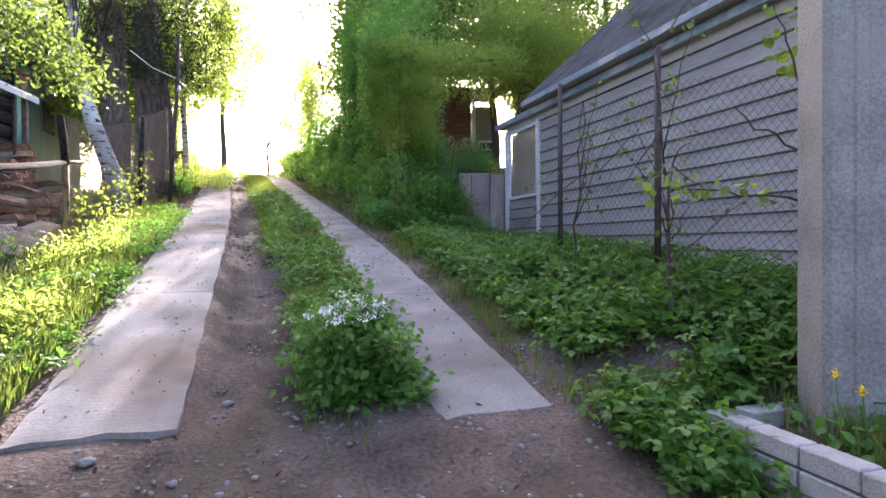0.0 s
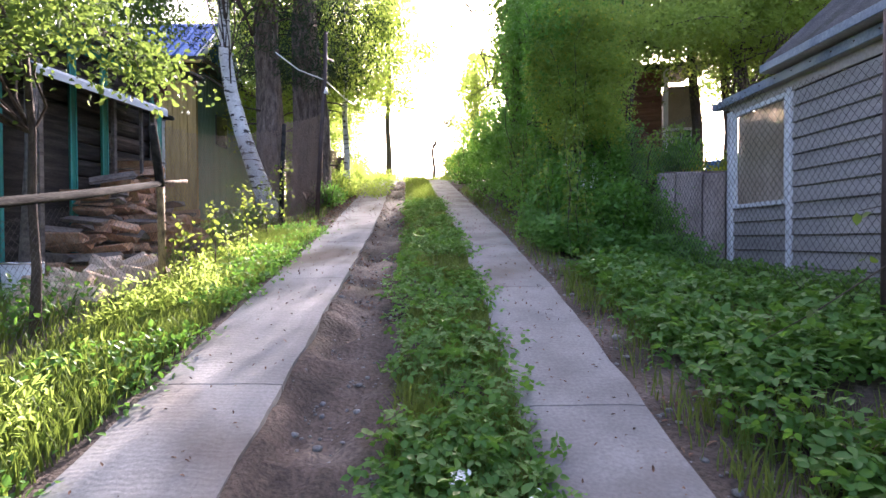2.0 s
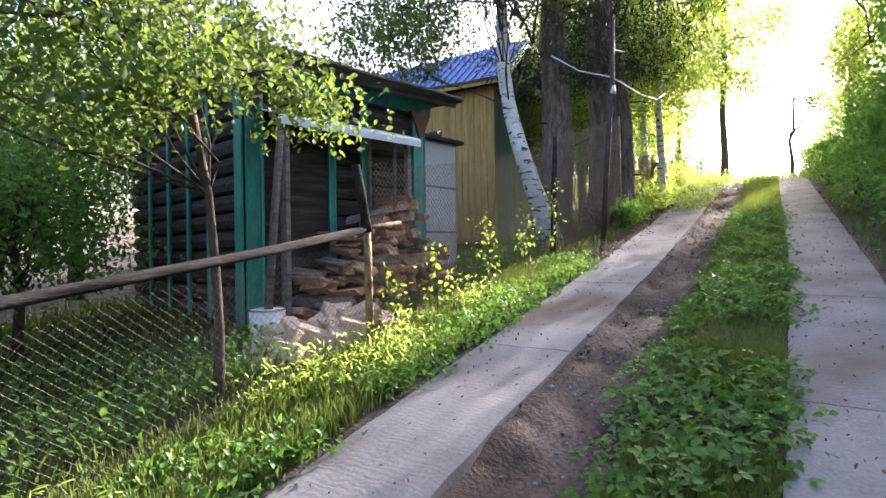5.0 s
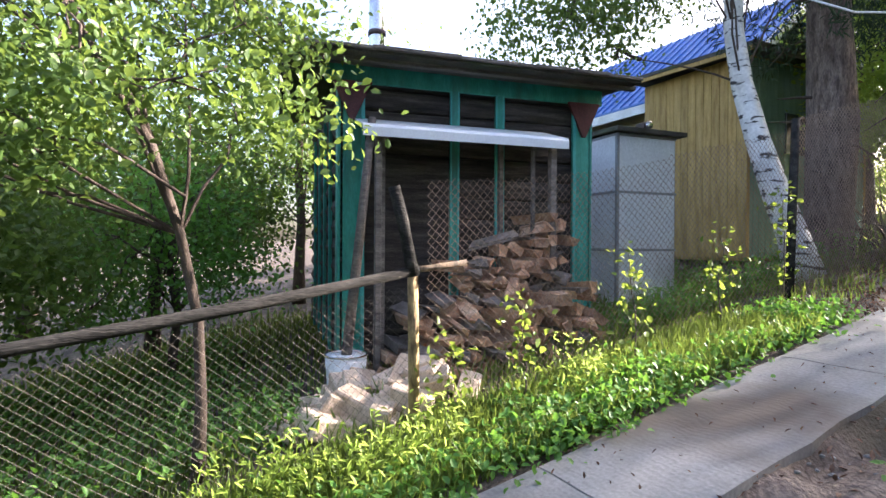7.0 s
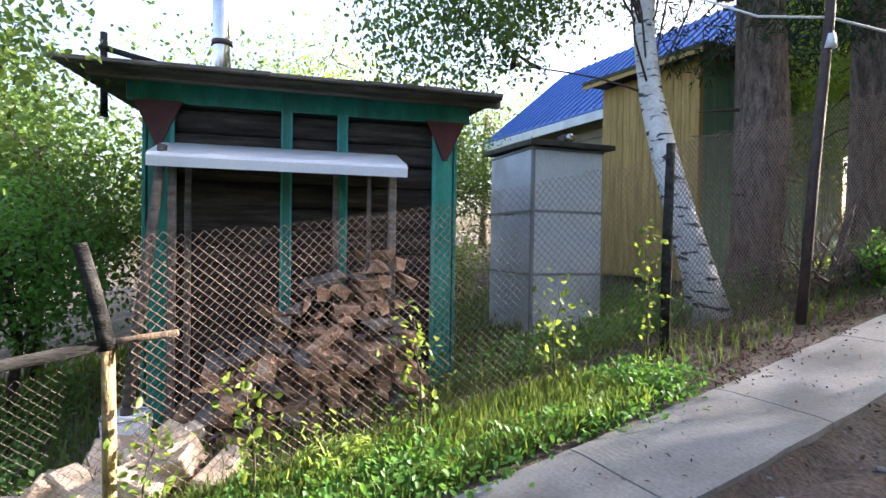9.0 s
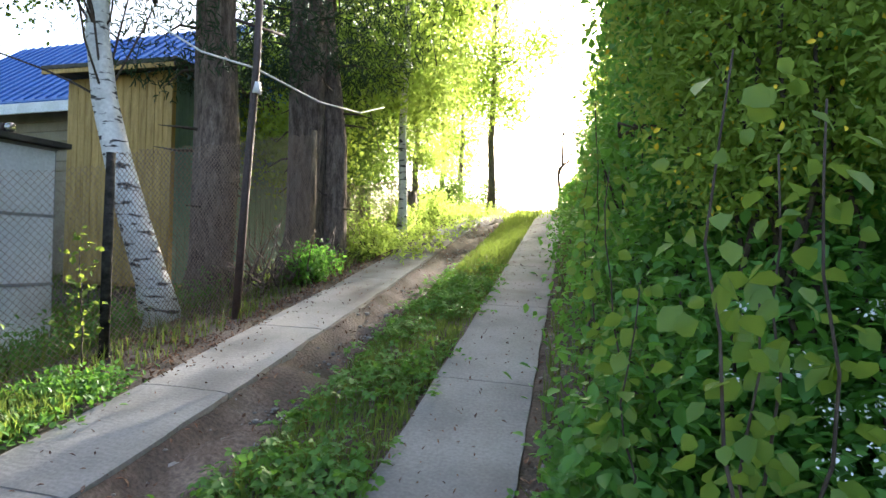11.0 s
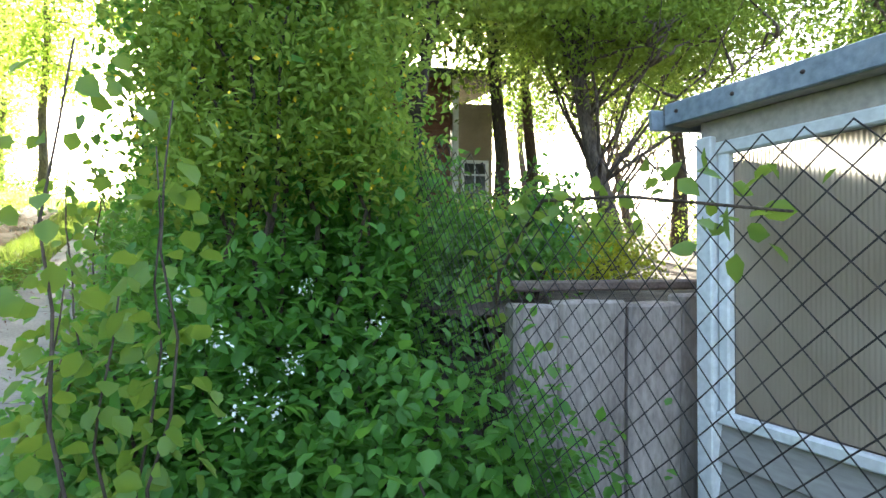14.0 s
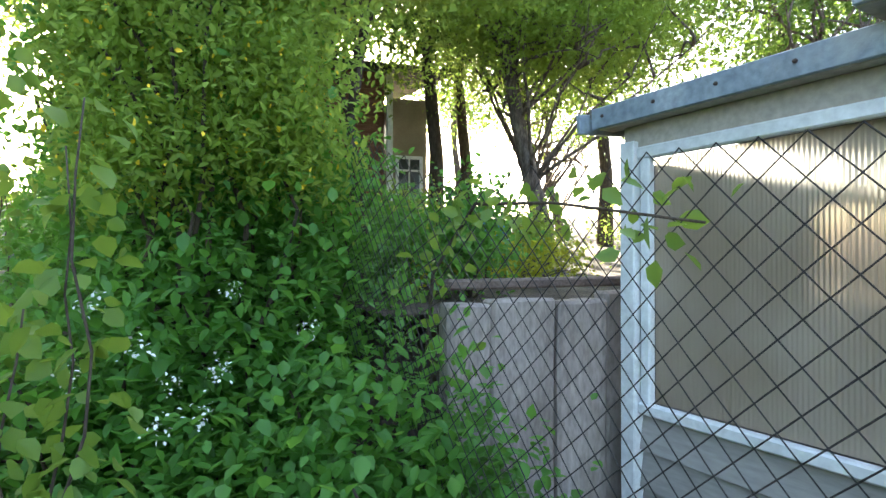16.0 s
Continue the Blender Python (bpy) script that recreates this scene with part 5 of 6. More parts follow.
pts, tw = clumped(34000, [(-0.3, -0.15, 1.35), (0.3, -0.15, 1.4), (-0.35, 0.0, 1.8), (0.25, -0.05, 1.75), (-0.1, 0.1, 2.4), (0.45, 0.1, 2.35), (-0.6, 0.25, 2.4), (0.1, 0.2, 3.0)], [(0.5, 0.35, 0.3), (0.45, 0.3, 0.3), (0.5, 0.45, 0.45), (0.45, 0.4, 0.4), (0.7, 0.5, 0.45), (0.5, 0.45, 0.4), (0.5, 0.5, 0.5), (0.9, 0.6, 0.5)], rs, 14, 0.075, 0.2)
ok = clear(pts + np.array(YEL))
leaves("foliage", pts[ok], 0.042, L["bright"], yel, rng=rs, width=0.55, up=0.45)
tagged(leaves("blossom", pts[ok][::30] + rs.normal(0, 0.02, pts[ok][::30].shape), 0.026, M["yellow_petal"], yel, rng=rs, label="small yellow flowers"), kind="stuff")
for t in tw[:12]:
    tubes("stem", [(grow(rs, (rs.normal(0, 0.12), 0.15 + rs.normal(0, 0.1), -0.1), t, 0.08, 9), np.linspace(0.017, 0.004, 9))], M["twig"], yel, 6)
fl_ = [np.array([x, y, gz(x, y) + z]) + rs.normal(0, 0.022, (24, 3)) for x, y, z in ((2.85, 10.75, 1.12), (2.95, 10.8, 1.02), (3.05, 10.72, 1.1), (2.75, 10.9, 1.18), (3.1, 10.95, 1.05), (2.9, 10.65, 0.95), (3.02, 10.7, 0.98), (3.4, 11.0, 1.25), (2.7, 10.8, 1.0), (3.15, 11.1, 1.3))]
tagged(leaves("hedge_flowers", np.concatenate(fl_), 0.014, M["petal"], None, rng=rs, up=0.5), "white flower clusters scattered in the hedge", "flowers", kind="stuff")
# young shoots with large leaves at the edge of the lane
for k, (x, y, h) in enumerate(((2.67, 10.22, 1.78), (2.74, 10.3, 1.7), (2.71, 10.45, 1.6), (2.65, 10.36, 1.3), (2.75, 10.22, 0.85), (2.42, 10.85, 1.2), (2.4, 11.3, 1.5), (2.38, 12.2, 1.6), (2.3, 13.0, 1.5))):
    rs = np.random.RandomState(340 + k)
    sh_ = thing("shoot", (x, y, gz(x, y)), "upright young shoot with round yellowish-green leaves", "shrub", "young shoots at the lane edge")
    p = grow(rs, (0, 0, -0.05), (rs.normal(0, 0.04), rs.normal(0, 0.04), h), 0.02, 12)
    tubes("stem", [(p, np.linspace(0.006, 0.002, 12))], M["twig"], sh_, 6)
    t_ = rs.uniform(0.5, 11, 95)
    base_ = np.stack([np.interp(t_, np.arange(12), p[:, c]) for c in range(3)], -1)
    ang = rs.uniform(0, 6.28, 95)
    out_ = np.stack([np.cos(ang), np.sin(ang), 0 * ang - 0.3], -1)
    leaves("foliage", base_ + out_ * rs.uniform(0.01, 0.09, (95, 1)), 0.052, L["sprig"], sh_, width=0.95, droop=0.5, rng=rs, up=0.25, along=out_)

rs = np.random.RandomState(360)
ob_ = thing("overhanging_branch", (3.86, 11.05, gz(3.86, 11.05)), "thin bird cherry branch leaning over the chain-link fence", "branch")
zb = 4.25 - gz(3.86, 11.05)
p = np.array([(0, 0, -0.05), (0.0, -0.05, zb * 0.5), (-0.05, -0.25, zb * 0.9), (-0.1, -0.6, zb + 0.06), (-0.14, -1.0, zb + 0.03), (-0.17, -1.42, zb - 0.04)])
tubes("stem", [(p, np.linspace(0.011, 0.003, 6))], M["twig"], ob_, 6)
t_ = rs.uniform(1.5, 5, 110)
q = np.stack([np.interp(t_, np.arange(6), p[:, c]) for c in range(3)], -1) + rs.normal(0, 0.05, (110, 3))
leaves("foliage", q, 0.055, L["sprig"], ob_, rng=rs, up=0.3, droop=0.4)

# ---- garage with siding ----
GA = Vector((5.0, 10.92, 0))
gd = Vector((0.0, 1.0, 0)).normalized()                   # along its long wall, up the lane
gar_turn = math.degrees(math.atan2(-gd.x, gd.y))
gar = thing("garage", (GA.x, GA.y, 2.5), "garage clad in grey siding with a tin-edged roof and ribbed window", "garage", turn=gar_turn)
LEN = 9.0                                                  # local: y = 0 at the upper corner, wall runs to y = -LEN; x grows inward
TOP = 2.3
nb = 15
for k in range(nb):
    z0 = -0.55 + k * 0.18
    segs = [(-LEN, -0.05)] if z0 + 0.18 < 0.92 or z0 > 2.05 else [(-LEN, -1.31)]
    for a, b in segs:
        bm = bmesh.new()
        vs = [bm.verts.new(p) for p in ((-0.004, a, z0), (-0.03, a, z0 + 0.012), (-0.002, a, z0 + 0.178), (0.02, a, z0 + 0.178), (0.02, a, z0))]
        f0 = bm.faces.new(vs)
        ex = bmesh.ops.extrude_face_region(bm, geom=[f0])
        bmesh.ops.translate(bm, vec=(0, b - a, 0), verts=[v for v in ex["geom"] if isinstance(v, bmesh.types.BMVert)])
        bmesh.ops.recalc_face_normals(bm, faces=bm.faces)
        part("plank", bm, M["siding"], gar)
box("wall", (0.1, LEN - 1.25, 2.8), (0.075, -LEN / 2 - 0.625, 0.75), M["soffit"], gar)
box("wall", (0.1, 1.25, 1.4), (0.075, -0.625, 0.2), M["soffit"], gar)
box("wall", (1.25, 0.1, 2.6), (0.725, -0.06, 0.8), M["siding"], gar)
box("wall", (1.55, 0.1, 2.6), (3.525, -0.06, 0.8), M["siding"], gar)
box("wall", (1.4, 0.1, 1.55), (2.05, -0.06, 0.275), M["siding"], gar)
box("wall", (1.4, 0.1, 0.1), (2.05, -0.06, 2.05), M["siding"], gar)
for x in (1.36, 2.05, 2.74):
    box("window_bar", (0.05, 0.06, 0.95), (x, -0.06, 1.525), M["white_paint"], gar)
box("wall", (4.2, 0.1, 2.6), (2.2, -LEN + 0.06, 0.8), M["siding"], gar)
box("wall", (0.1, LEN, 2.6), (4.3, -LEN / 2, 0.9), M["siding"], gar)
box("foundation", (0.12, LEN, 0.5), (0.08, -LEN / 2, -0.75), M["old_concrete"], gar)
box("header_board", (0.025, LEN, 0.12), (-0.02, -LEN / 2, 2.22), M["soffit"], gar)
box("corner_post", (0.075, 0.085, 2.8), (-0.03, -0.045, 0.8), M["white_paint"], gar, label="white painted corner post")
box("window_post", (0.06, 0.075, 2.8), (-0.025, -1.27, 0.8), M["white_paint"], gar)
win = new("window_frame", None)
win.parent = gar
for nm, sz, p in (("rail", (0.05, 1.15, 0.06), (-0.02, -0.66, 2.14)), ("rail", (0.05, 1.15, 0.055), (-0.02, -0.66, 0.92)), ("stile", (0.045, 0.055, 1.18), (-0.015, -0.125, 1.53)), ("stile", (0.045, 0.055, 1.18), (-0.015, -1.2, 1.53))):
    box(nm, sz, p, M["white_paint"], win, bevel=0.008)
ny = 110
ys = np.linspace(-1.17, -0.15, ny * 2)
xs = 0.012 + 0.0014 * np.where((np.arange(ny * 2) // 2) % 2 == 0, 1, -1)
v = np.concatenate([np.stack([xs, ys, np.full_like(ys, 0.95)], -1), np.stack([xs, ys, np.full_like(ys, 2.11)], -1)])
i = np.arange(ny * 2 - 1)
obj("pane", raw_mesh("pane", v, np.stack([i, i + 1, i + 1 + ny * 2, i + ny * 2], -1)), M["polycarbonate"], gar, "ribbed translucent plastic pane")
box("roof", (4.5, 1.28, 0.05), (2.12, -0.5, 2.52), M["slate"], gar, (0, -4, 0), label="low flat roof over the window bay")
box("fascia", (0.025, LEN + 0.25, 0.105), (-0.115, -LEN / 2, 2.335), M["fascia"], gar, (0, 0, 0), 0.004, "blue-grey tin roof edge")
box("fascia", (4.6, 0.025, 0.1), (2.1, 0.15, 2.47), M["fascia"], gar, (0, -4, 0), 0.004)
MAIN = 8.2                                                 # length of the steep main roof
RISE, RUN = 2.2, 2.42
PIT, SLOPE = math.degrees(math.atan2(RISE, RUN)), math.hypot(RISE, RUN)
YM = -1.08 - MAIN / 2
for side in (1, -1):
    xm = 2.16 - side * RUN / 2
    bm = bmesh.new()
    nw = 62                                                # waves of the sheet run down the slope
    for i in range(nw * 4 + 1):
        y = YM - MAIN / 2 + MAIN * i / (nw * 4)
        h = 0.022 * math.sin(i * math.pi / 2)
        for t in (-0.5, 0.5):
            bm.verts.new((xm + t * RUN * side - h * math.sin(math.radians(PIT)) * side, y, 2.49 + RISE / 2 + t * RISE + h * math.cos(math.radians(PIT))))
    bm.verts.ensure_lookup_table()
    for i in range(nw * 4):
        bm.faces.new([bm.verts[j] for j in (2 * i, 2 * i + 1, 2 * i + 3, 2 * i + 2)])
    bmesh.ops.solidify(bm, geom=list(bm.faces), thickness=0.008)
    part("roof", bm, M["slate"], gar, "steep roof slope of grey corrugated sheets")
box("eave_board", (0.03, MAIN, 0.09), (-0.25, YM, 2.46), M["fascia"], gar, bevel=0.004, label="blue-grey tin flashing under the main roof")
box("eave_lining", (0.26, MAIN, 0.02), (-0.12, YM, 2.42), M["soffit"], gar)
for y in (-1.1, -1.06 - MAIN):
    gb = bmesh.new()
    gb.faces.new([gb.verts.new(p) for p in ((-0.15, y, 2.46), (4.5, y, 2.46), (2.16, y, 2.46 + RISE))])
    bmesh.ops.solidify(gb, geom=list(gb.faces), thickness=0.05)
    part("gable", gb, M["siding"], gar)
box("soffit", (0.11, LEN + 0.2, 0.02), (-0.05, -LEN / 2, 2.29), M["soffit"], gar)
for k in range(12):
    tubes("nail", [([(-0.127, 0.05 - 0.3 * k, 2.34), (-0.135, 0.05 - 0.3 * k, 2.34)], 0.009)], M["rust"], gar, 6)

# ---- fence in front of the garage ----
rf = thing("wire_fence", (0, 0, 0), "chain-link fence of dark wire on thin steel posts before the garage", "fence")
line = [(x, y, gz(x, y) - 0.06) for x, y in ((3.55, 1.9), (3.62, 4.6), (3.68, 6.6), (3.72, 8.0), (3.76, 9.4), (3.72, 10.6), (3.7, 11.4))]
chain_link("mesh", line, [1.7, 1.7, 1.75, 1.82, 1.9, 1.86, 1.75], 0.038, 0.0019, M["dark_wire"], rf, rg)
for x, y in ((3.6, 3.4), (3.64, 5.1), (3.68, 6.75)):
    post_at(rf, "post", x, y, 2.0, 0.028, M["rust"])
# concrete slabs of the retaining wall beside the garage
rwall = thing("retaining_wall", (4.1, 11.25, 2.45), "stained old concrete slabs of a low retaining wall", "wall", turn=-8)
for k, (x0, wd, hh, dy) in enumerate(((0.02, 0.22, 1.47, 0.0), (0.25, 0.36, 1.49, 0.015), (0.62, 0.3, 1.47, 0.0), (0.94, 0.3, 1.51, 0.03))):
    bm = box_bm((wd, 0.13, hh), (x0 + wd / 2, dy, hh / 2), bevel=0.015)
    bmesh.ops.subdivide_edges(bm, edges=bm.edges[:], cuts=4, use_grid_fill=True)
    for v in bm.verts:
        v.co += 0.012 * Vector((noise.noise(v.co * 6), noise.noise(v.co * 6 + Vector((5, 0, 0))), noise.noise(v.co * 5 + Vector((0, 9, 0)))))
    part("slab", bm, M["old_concrete"], rwall)
bm = box_bm((1.5, 0.14, 0.06), (1.0, 0.55, 1.53), bevel=0.012)
part("coping", bm, M["kerb_red"], rwall)
tagged(obj("garden_soil", raw_mesh("garden_soil", np.array([(3.9, 11.4, 3.86), (9, 11.6, 3.86), (11, 30, 4.4), (4.3, 30, 4.4)]), np.array([(0, 1, 2, 3)])), M["dirt"]), "raised garden soil behind the retaining wall", "ground", kind="structure")
rs = np.random.RandomState(401)
gold = thing("golden_shrub", (5.15, 12.6, 3.9), "low shrub with golden yellow leaves in the raised bed", "shrub")
pts, tw = clumped(2600, [(0, 0, 0.18), (0.6, 0.1, 0.18), (1.2, 0.3, 0.2), (-0.5, 0.3, 0.15)], [(0.4, 0.35, 0.25)] * 4, rs, 9, 0.06, 0.3)
leaves("foliage", pts[pts[:, 2] > 0], 0.045, L["gold"], gold, rng=rs)
tubes("stems", [(grow(rs, (0.3, 0.1, -0.05), t, 0.02, 5), np.linspace(0.01, 0.003, 5)) for t in tw[:20]], M["twig"], gold, 5)
# house behind the trees: red-brown boards, white corner pipe, beige wing with a window
far = thing("house", (7.7, 19.6, 4.0), "red-brown board house with a beige wing behind the hedge", "house", turn=-14)
box("wall", (3.0, 4.0, 4.4), (-1.55, 2.0, 1.9), M["red_house"], far)
for k in range(22):
    box("board", (2.9, 0.03, 0.17), (-1.55, -0.02, -0.1 + 0.19 * k), M["red_house"], far, bevel=0.004)
box("corner_pipe", (0.12, 0.12, 4.2), (0.05, -0.06, 1.9), M["white_paint"], far, label="white corner board")
box("wing", (0.8, 3.0, 3.6), (0.5, 1.6, 1.7), M["beige_wall"], far)
box("window", (0.46, 0.05, 1.0), (0.5, 0.08, 1.7), M["dark_glass"], far)
for nm, sz, p in (("window_frame", (0.6, 0.06, 0.07), (0.5, 0.06, 2.23)), ("window_frame", (0.6, 0.06, 0.07), (0.5, 0.06, 1.17)), ("window_frame", (0.07, 0.06, 1.0), (0.235, 0.06, 1.7)), ("window_frame", (0.07, 0.06, 1.0), (0.765, 0.06, 1.7)), ("window_bar", (0.46, 0.04, 0.04), (0.5, 0.05, 1.95)), ("window_bar", (0.03, 0.04, 1.0), (0.5, 0.05, 1.7))):
    box(nm, sz, p, M["white_paint"], far)
box("roof", (4.6, 5.2, 0.12), (-1.0, 2.0, 4.4), M["roof_felt"], far, (10, 0, 0))
bench = thing("garden_bench", (7.2, 16.2, 4.0), "brown slatted garden bench behind the bed", "bench", turn=-20)
for k in range(4):
    box("slat", (1.1, 0.05, 0.07), (0, 0.2, 0.5 + 0.1 * k), M["plank"], bench)
for k in range(3):
    box("seat_slat", (1.1, 0.09, 0.03), (0, -0.05 + 0.1 * k, 0.42), M["plank"], bench)
for x in (-0.48, 0.48):
    box("leg", (0.06, 0.4, 0.42), (x, 0.02, 0.21), M["plank"], bench)
    box("back_post", (0.06, 0.05, 0.9), (x, 0.23, 0.45), M["plank"], bench)
bar = thing("barrel", (6.75, 14.6, 3.95), "bright blue plastic barrel in the garden", "barrel")
tubes("body", [([(0, 0, 0), (0, 0, 0.02), (0, 0, 0.3), (0, 0, 0.6), (0, 0, 0.62)], [0.2, 0.25, 0.28, 0.25, 0.22])], M["blue_plastic"], bar, 18)
tubes("hoop", [([(0.285 * math.cos(a), 0.285 * math.sin(a), 0.3) for a in np.linspace(0, 6.28, 20)], 0.012)], M["blue_plastic"], bar, 6)
# many-stemmed old willow behind the garage and garden trees beyond
for k, (x, y, h, r, mt, n) in enumerate(((7.6, 14.6, 5.2, 2.4, "bright", 60000), (9.6, 16.8, 5.5, 2.2, "tree", 9000), (11, 12.5, 5.5, 2.2, "tree", 8000), (9.5, 24.5, 5.5, 2.4, "bright", 7000), (13, 20, 6, 2.5, "bright", 7000), (6.2, 24, 5, 2.0, "bright", 7000))):
    rs = np.random.RandomState(420 + k)
    tree("willow" if k == 0 else "garden_tree", (x, y, 4.0), [(0, 0, -0.3), (0.05, 0, 0.5), (-0.1, 0.05, 1.1), (-0.3, 0.1, 1.9), (-0.5, 0.1, 2.8)], 0.16,
         [((0.1, 0, h * 0.62), (r, r, h * 0.25)), ((-0.8, 0.2, h * 0.8), (r * 0.8, r, h * 0.22)), ((0.9, 0, h * 0.7), (r * 0.9, r * 0.9, h * 0.25))], n, 0.075, L[mt], M["bark"],
         "spreading garden tree with fine leaves and several dark limbs", limbs=34 if k == 0 else 18, rng=rs, spread=0.18, shell=0.3, group="garden trees", width=0.4 if k == 0 else 0.7, bends=0.07)

for k, (x, y, s, mt) in enumerate(((4.75, 12.0, 0.45, "hedge"), (5.0, 13.6, 0.5, "bright"), (6.4, 13.4, 0.45, "bright"), (6.6, 15.6, 0.7, "bright"), (5.7, 15.2, 0.5, "bright"), (4.45, 12.6, 0.4, "hedge"), (8.4, 13.4, 0.8, "bright"), (7.0, 17.5, 0.8, "bright"))):
    rs = np.random.RandomState(450 + k)
    bush = thing("bush", (x, y, 3.88), "leafy green bush in the raised garden", "bush", "garden bushes")
    pts, tw = clumped(2400, [(0, 0, s * 0.7), (0.1, 0.1, s * 1.2)], [(s, s, s * 0.7), (s * 0.7, s * 0.7, s * 0.6)], rs, 9, 0.08, 0.2)
    leaves("foliage", pts[pts[:, 2] > 0], 0.05, L[mt], bush, rng=rs)
    for t in tw[:8]:
        tubes("stem", [(grow(rs, (0, 0, -0.05), t, 0.02, 5), np.linspace(0.012, 0.003, 5))], M["twig"], bush, 5)
for k, (x, y, s) in enumerate(((-7.0, 12.6, 0.8), (-8.5, 14.2, 1.1), (-6.6, 15.4, 0.7), (-10.5, 13.0, 1.3), (-9.5, 16.6, 1.2))):
    rs = np.random.RandomState(470 + k)
    bush = thing("bush", (x, y, gz(x, y)), "wide green bush in the yard behind the shed", "bush", "yard bushes")
    pts, tw = clumped(3000, [(0, 0, s * 0.6), (0.1, 0.1, s * 1.0)], [(s, s, s * 0.7), (s * 0.7, s * 0.7, s * 0.5)], rs, 9, 0.1, 0.2)
    leaves("foliage", pts[pts[:, 2] > 0], 0.07, L["bright"] if k % 2 else L["tree"], bush, rng=rs)
    for t in tw[:8]:
        tubes("stem", [(grow(rs, (0, 0, -0.05), t, 0.02, 5), np.linspace(0.014, 0.003, 5))], M["twig"], bush, 5)

# ---- foreground: concrete pole and brick planter ----
up_ = thing("utility_pole", (3.12, 3.15, gz(3.12, 3.15)), "square-cornered grey concrete utility pole", "pole", turn=-28)
box("shaft", (0.34, 0.3, 7.0), (0, 0, 3.2), M["pole_concrete"], up_, bevel=0.03)
box("rib", (0.07, 0.32, 7.0), (-0.02, 0, 3.2), M["pole_concrete"], up_, bevel=0.01)
tubes("stay_pipe", [([(0.19, -0.19, -0.1), (0.19, -0.19, 3.6), (0.19, -0.19, 6.6)], 0.028)], M["rust"], up_, 10, label="brown pipe fixed to the pole")
planter = thing("brick_planter", (2.56, 3.46, 1.1), "low planter wall of white silicate bricks with dark joints", "planter", turn=-3)
box("core", (0.09, 1.62, 0.62), (0.065, -0.8, 0.27), M["mortar"], planter, bevel=0)
box("core", (1.3, 0.09, 0.62), (0.65, -0.065, 0.27), M["mortar"], planter, bevel=0)
bme = box_bm((0.12, 0.25, 0.088), bevel=0.006)
brick_me = bpy.data.meshes.new("brick")
bme.to_mesh(brick_me)
bme.free()
brick_me.materials.append(M["brick"])
for row in range(7):
    for k in range(7):
        y = -0.13 - 0.26 * k + (0.13 if row % 2 else 0)
        o = new("brick", brick_me)
        o.parent = planter
        o.matrix_basis = pose(0.055 + 0.003 * ((k * 7 + row) % 3), y - 0.13 if row % 2 else y, 0.0 + row * 0.099, 0, 0, 0.6 * ((k + row) % 3 - 1))
    for k in range(5):
        o = new("brick", brick_me)
        o.parent = planter
        o.matrix_basis = pose(0.25 + 0.26 * k + (0.0 if row % 2 else 0.06), -0.055, row * 0.099, 0, 0, 90)
box("soil", (1.1, 1.5, 0.56), (0.68, -0.88, 0.28), M["dirt"], planter)
rs = np.random.RandomState(500)
pw = np.stack([rs.uniform(2.78, 3.7, 260), rs.uniform(1.95, 3.3, 260), np.full(260, 1.63)], -1)
tagged(blades("planter_grass", np.repeat(pw, 6, 0) + rs.normal(0, 0.03, (1560, 3)) * [1, 1, 0], 0.22, L["grass"], rng=rs), "long grass growing in the brick planter", "grass", kind="stuff")
herbs("planter_weeds", pw[:150], 0.2, 0.06, L["herb"], "green weeds growing in the brick planter", per=8)
for x, y, z in ((2.85, 3.0, 1.05), (2.8, 2.85, 0.95), (2.95, 2.7, 0.9)):
    d_ = thing("dandelion", (x, y, 1.61), "yellow dandelion flower on a thin stalk", "flower", "dandelions")
    tubes("stalk", [([(0, 0, 0), (0.03, 0.02, z * 0.2), (0.02, 0.03, z * 0.36)], 0.003)], L["herb"], d_, 5)
    leaves("blossom", np.array([0.02, 0.03, z * 0.36]) + rs.normal(0, 0.008, (40, 3)), 0.018, M["yellow_petal"], d_, rng=rs, up=0.8)
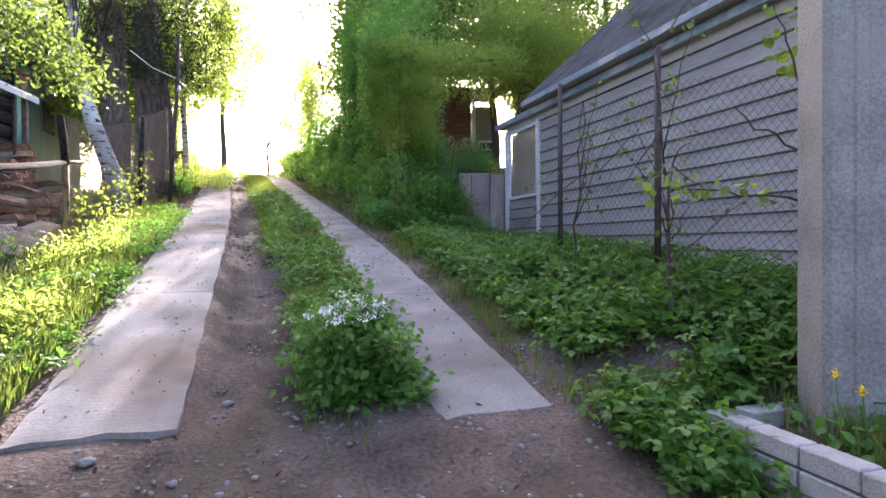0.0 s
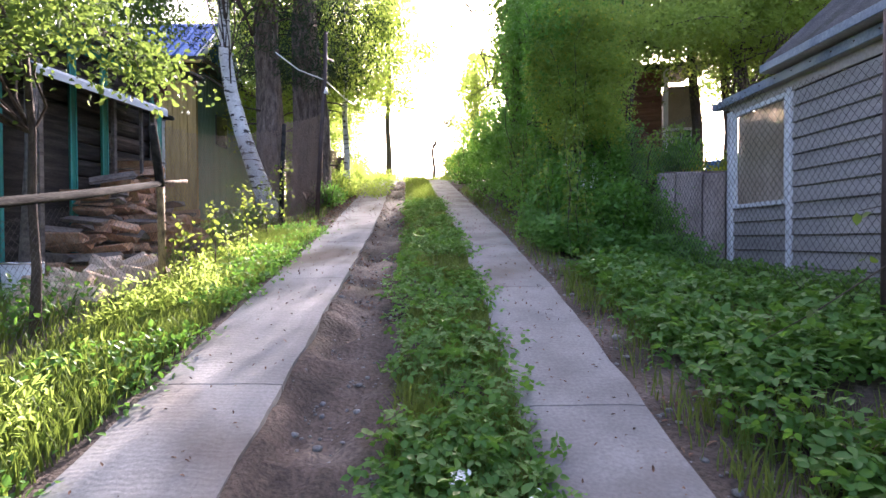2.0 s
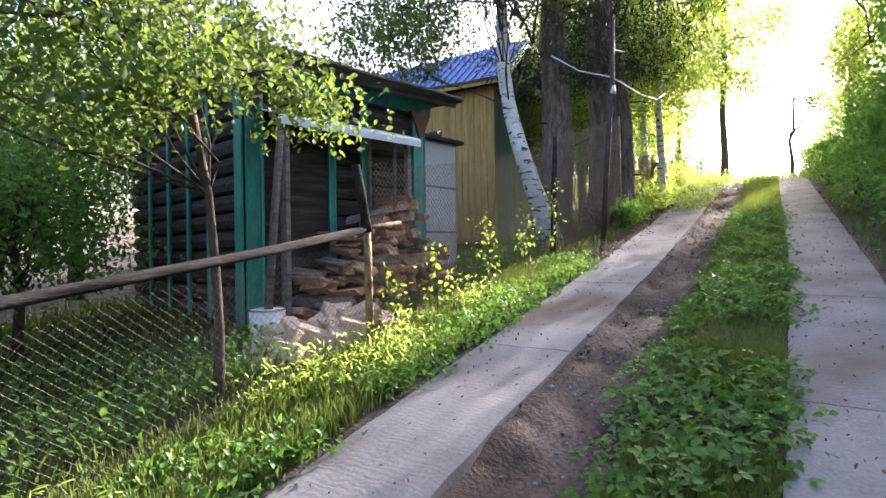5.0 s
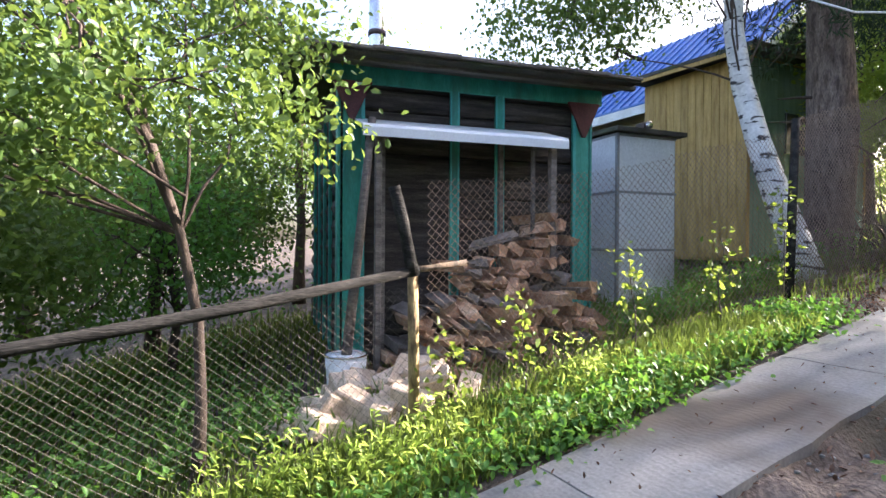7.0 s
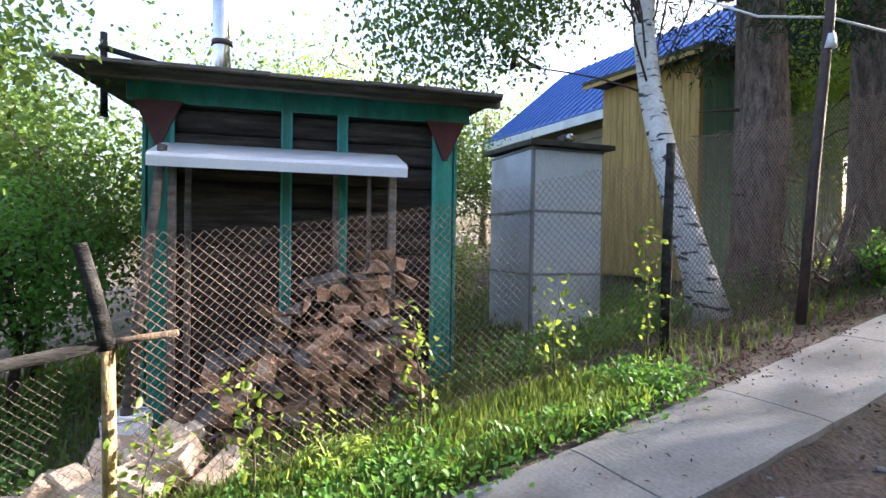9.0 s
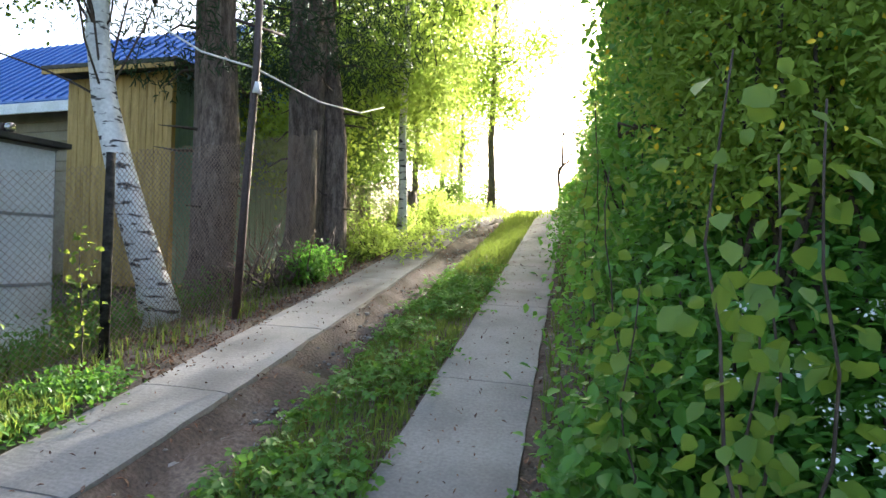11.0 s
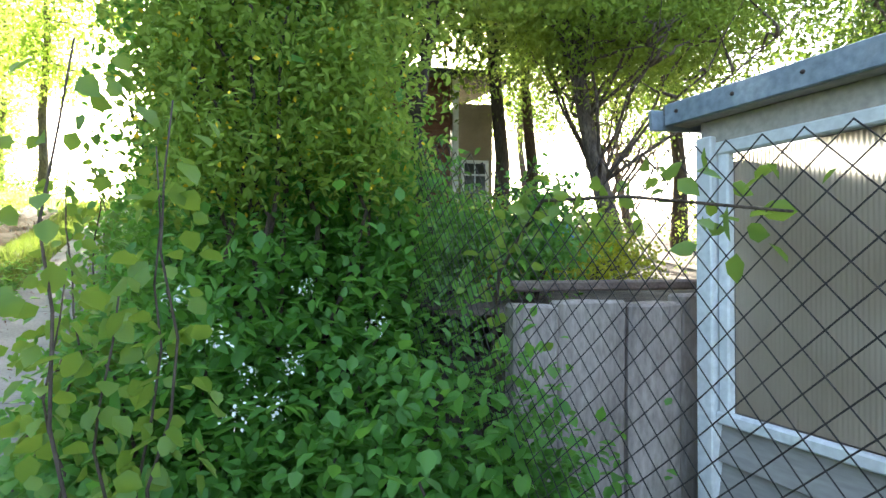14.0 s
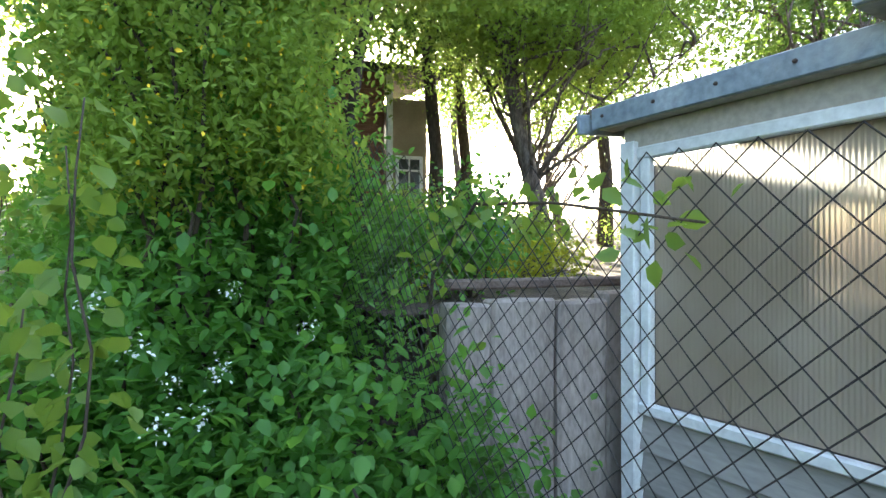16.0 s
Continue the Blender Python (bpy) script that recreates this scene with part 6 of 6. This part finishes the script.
# twigs of a lime sucker beside the pole and thin stems by the fence
for k, (x, y, h) in enumerate(((3.3, 4.6, 1.9), (3.1, 4.2, 1.2), (3.25, 5.7, 1.7))):
    rs = np.random.RandomState(520 + k)
    s_ = thing("sapling", (x, y, gz(x, y)), "bare-stemmed sapling with a few bright leaves by the garage fence", "sapling", "saplings by the garage")
    p = grow(rs, (0, 0, -0.05), (rs.normal(0, 0.1), rs.normal(0, 0.1), h), 0.03, 9)
    br = [(p, np.linspace(0.013, 0.004, 9))]
    lp = []
    for j in range(9):
        q = grow(rs, p[rs.randint(3, 9)], p[rs.randint(4, 9)] + rs.normal(0, 0.28, 3), 0.02, 5)
        br.append((q, np.linspace(0.006, 0.002, 5)))
        lp.append(q[rs.randint(2, 5, 8)] + rs.normal(0, 0.05, (8, 3)))
    for k_, q_ in enumerate(br):
        tubes("stem" if k_ == 0 else "twig", [q_], M["twig"], s_, 6)
    leaves("foliage", np.concatenate(lp), 0.05, L["tree"], s_, rng=rs)
rs = np.random.RandomState(530)
lime = thing("lime_sucker", (3.2, 3.52, gz(3.2, 3.52)), "sucker shoot with large bright sunlit leaves behind the pole", "sapling")
br, lp = [], []
for a, b in (((0.1, -0.1, 0.0), (0.1, -0.05, 1.5)), ((0.1, -0.08, 0.95), (-0.62, 0.32, 1.08)), ((0.1, -0.05, 1.2), (-0.26, 0.12, 1.5)), ((0.1, -0.05, 1.5), (-0.12, 0.02, 2.1))):
    q = grow(rs, a, b, 0.015, 8)
    br.append((q, np.linspace(0.008, 0.003, 8)))
    if b[2] != 1.5:
        lp.append(q[rs.randint(2, 8, 42)] + rs.normal(0, 0.05, (42, 3)))
for k_, q_ in enumerate(br):
    tubes("stem" if k_ == 0 else "twig", [q_], M["twig"], lime, 6)
leaves("foliage", np.concatenate(lp), 0.065, L["sprig"], lime, rng=rs, width=0.9, up=0.2)
# belt of trees that closes the view down the lane, behind the walk and beyond the gardens
rs = np.random.RandomState(600)
belt = [(-18, -6), (-10, -10), (-2, -13), (6, -12), (13, -8), (18, 0), (20, 9), (-20, 4), (-22, 14), (-20, 24), (-12, 32), (16, 30), (8, 34)]
for k, (x, y) in enumerate(belt):
    s = 1.0 + 0.25 * (k % 3)
    tree("tree", (x, y, gz(x, y)), [(0, 0, -0.3), (0.1, 0, 1.5), (-0.1, 0.1, 3.2), (0.1, 0, 5 * s)], 0.2,
         [((0, 0, 4.6 * s), (2.6, 2.6, 2.4 * s)), ((1.0, 0.5, 3 * s), (2.0, 2.0, 1.4)), ((-1.0, -0.5, 3 * s), (2.0, 2.0, 1.5))], 4500, 0.16, L["tree"], M["twig"], "broad leafy tree in the gardens around", limbs=10, rng=np.random.RandomState(610 + k), spread=0.3, shell=0.3, group="trees around")
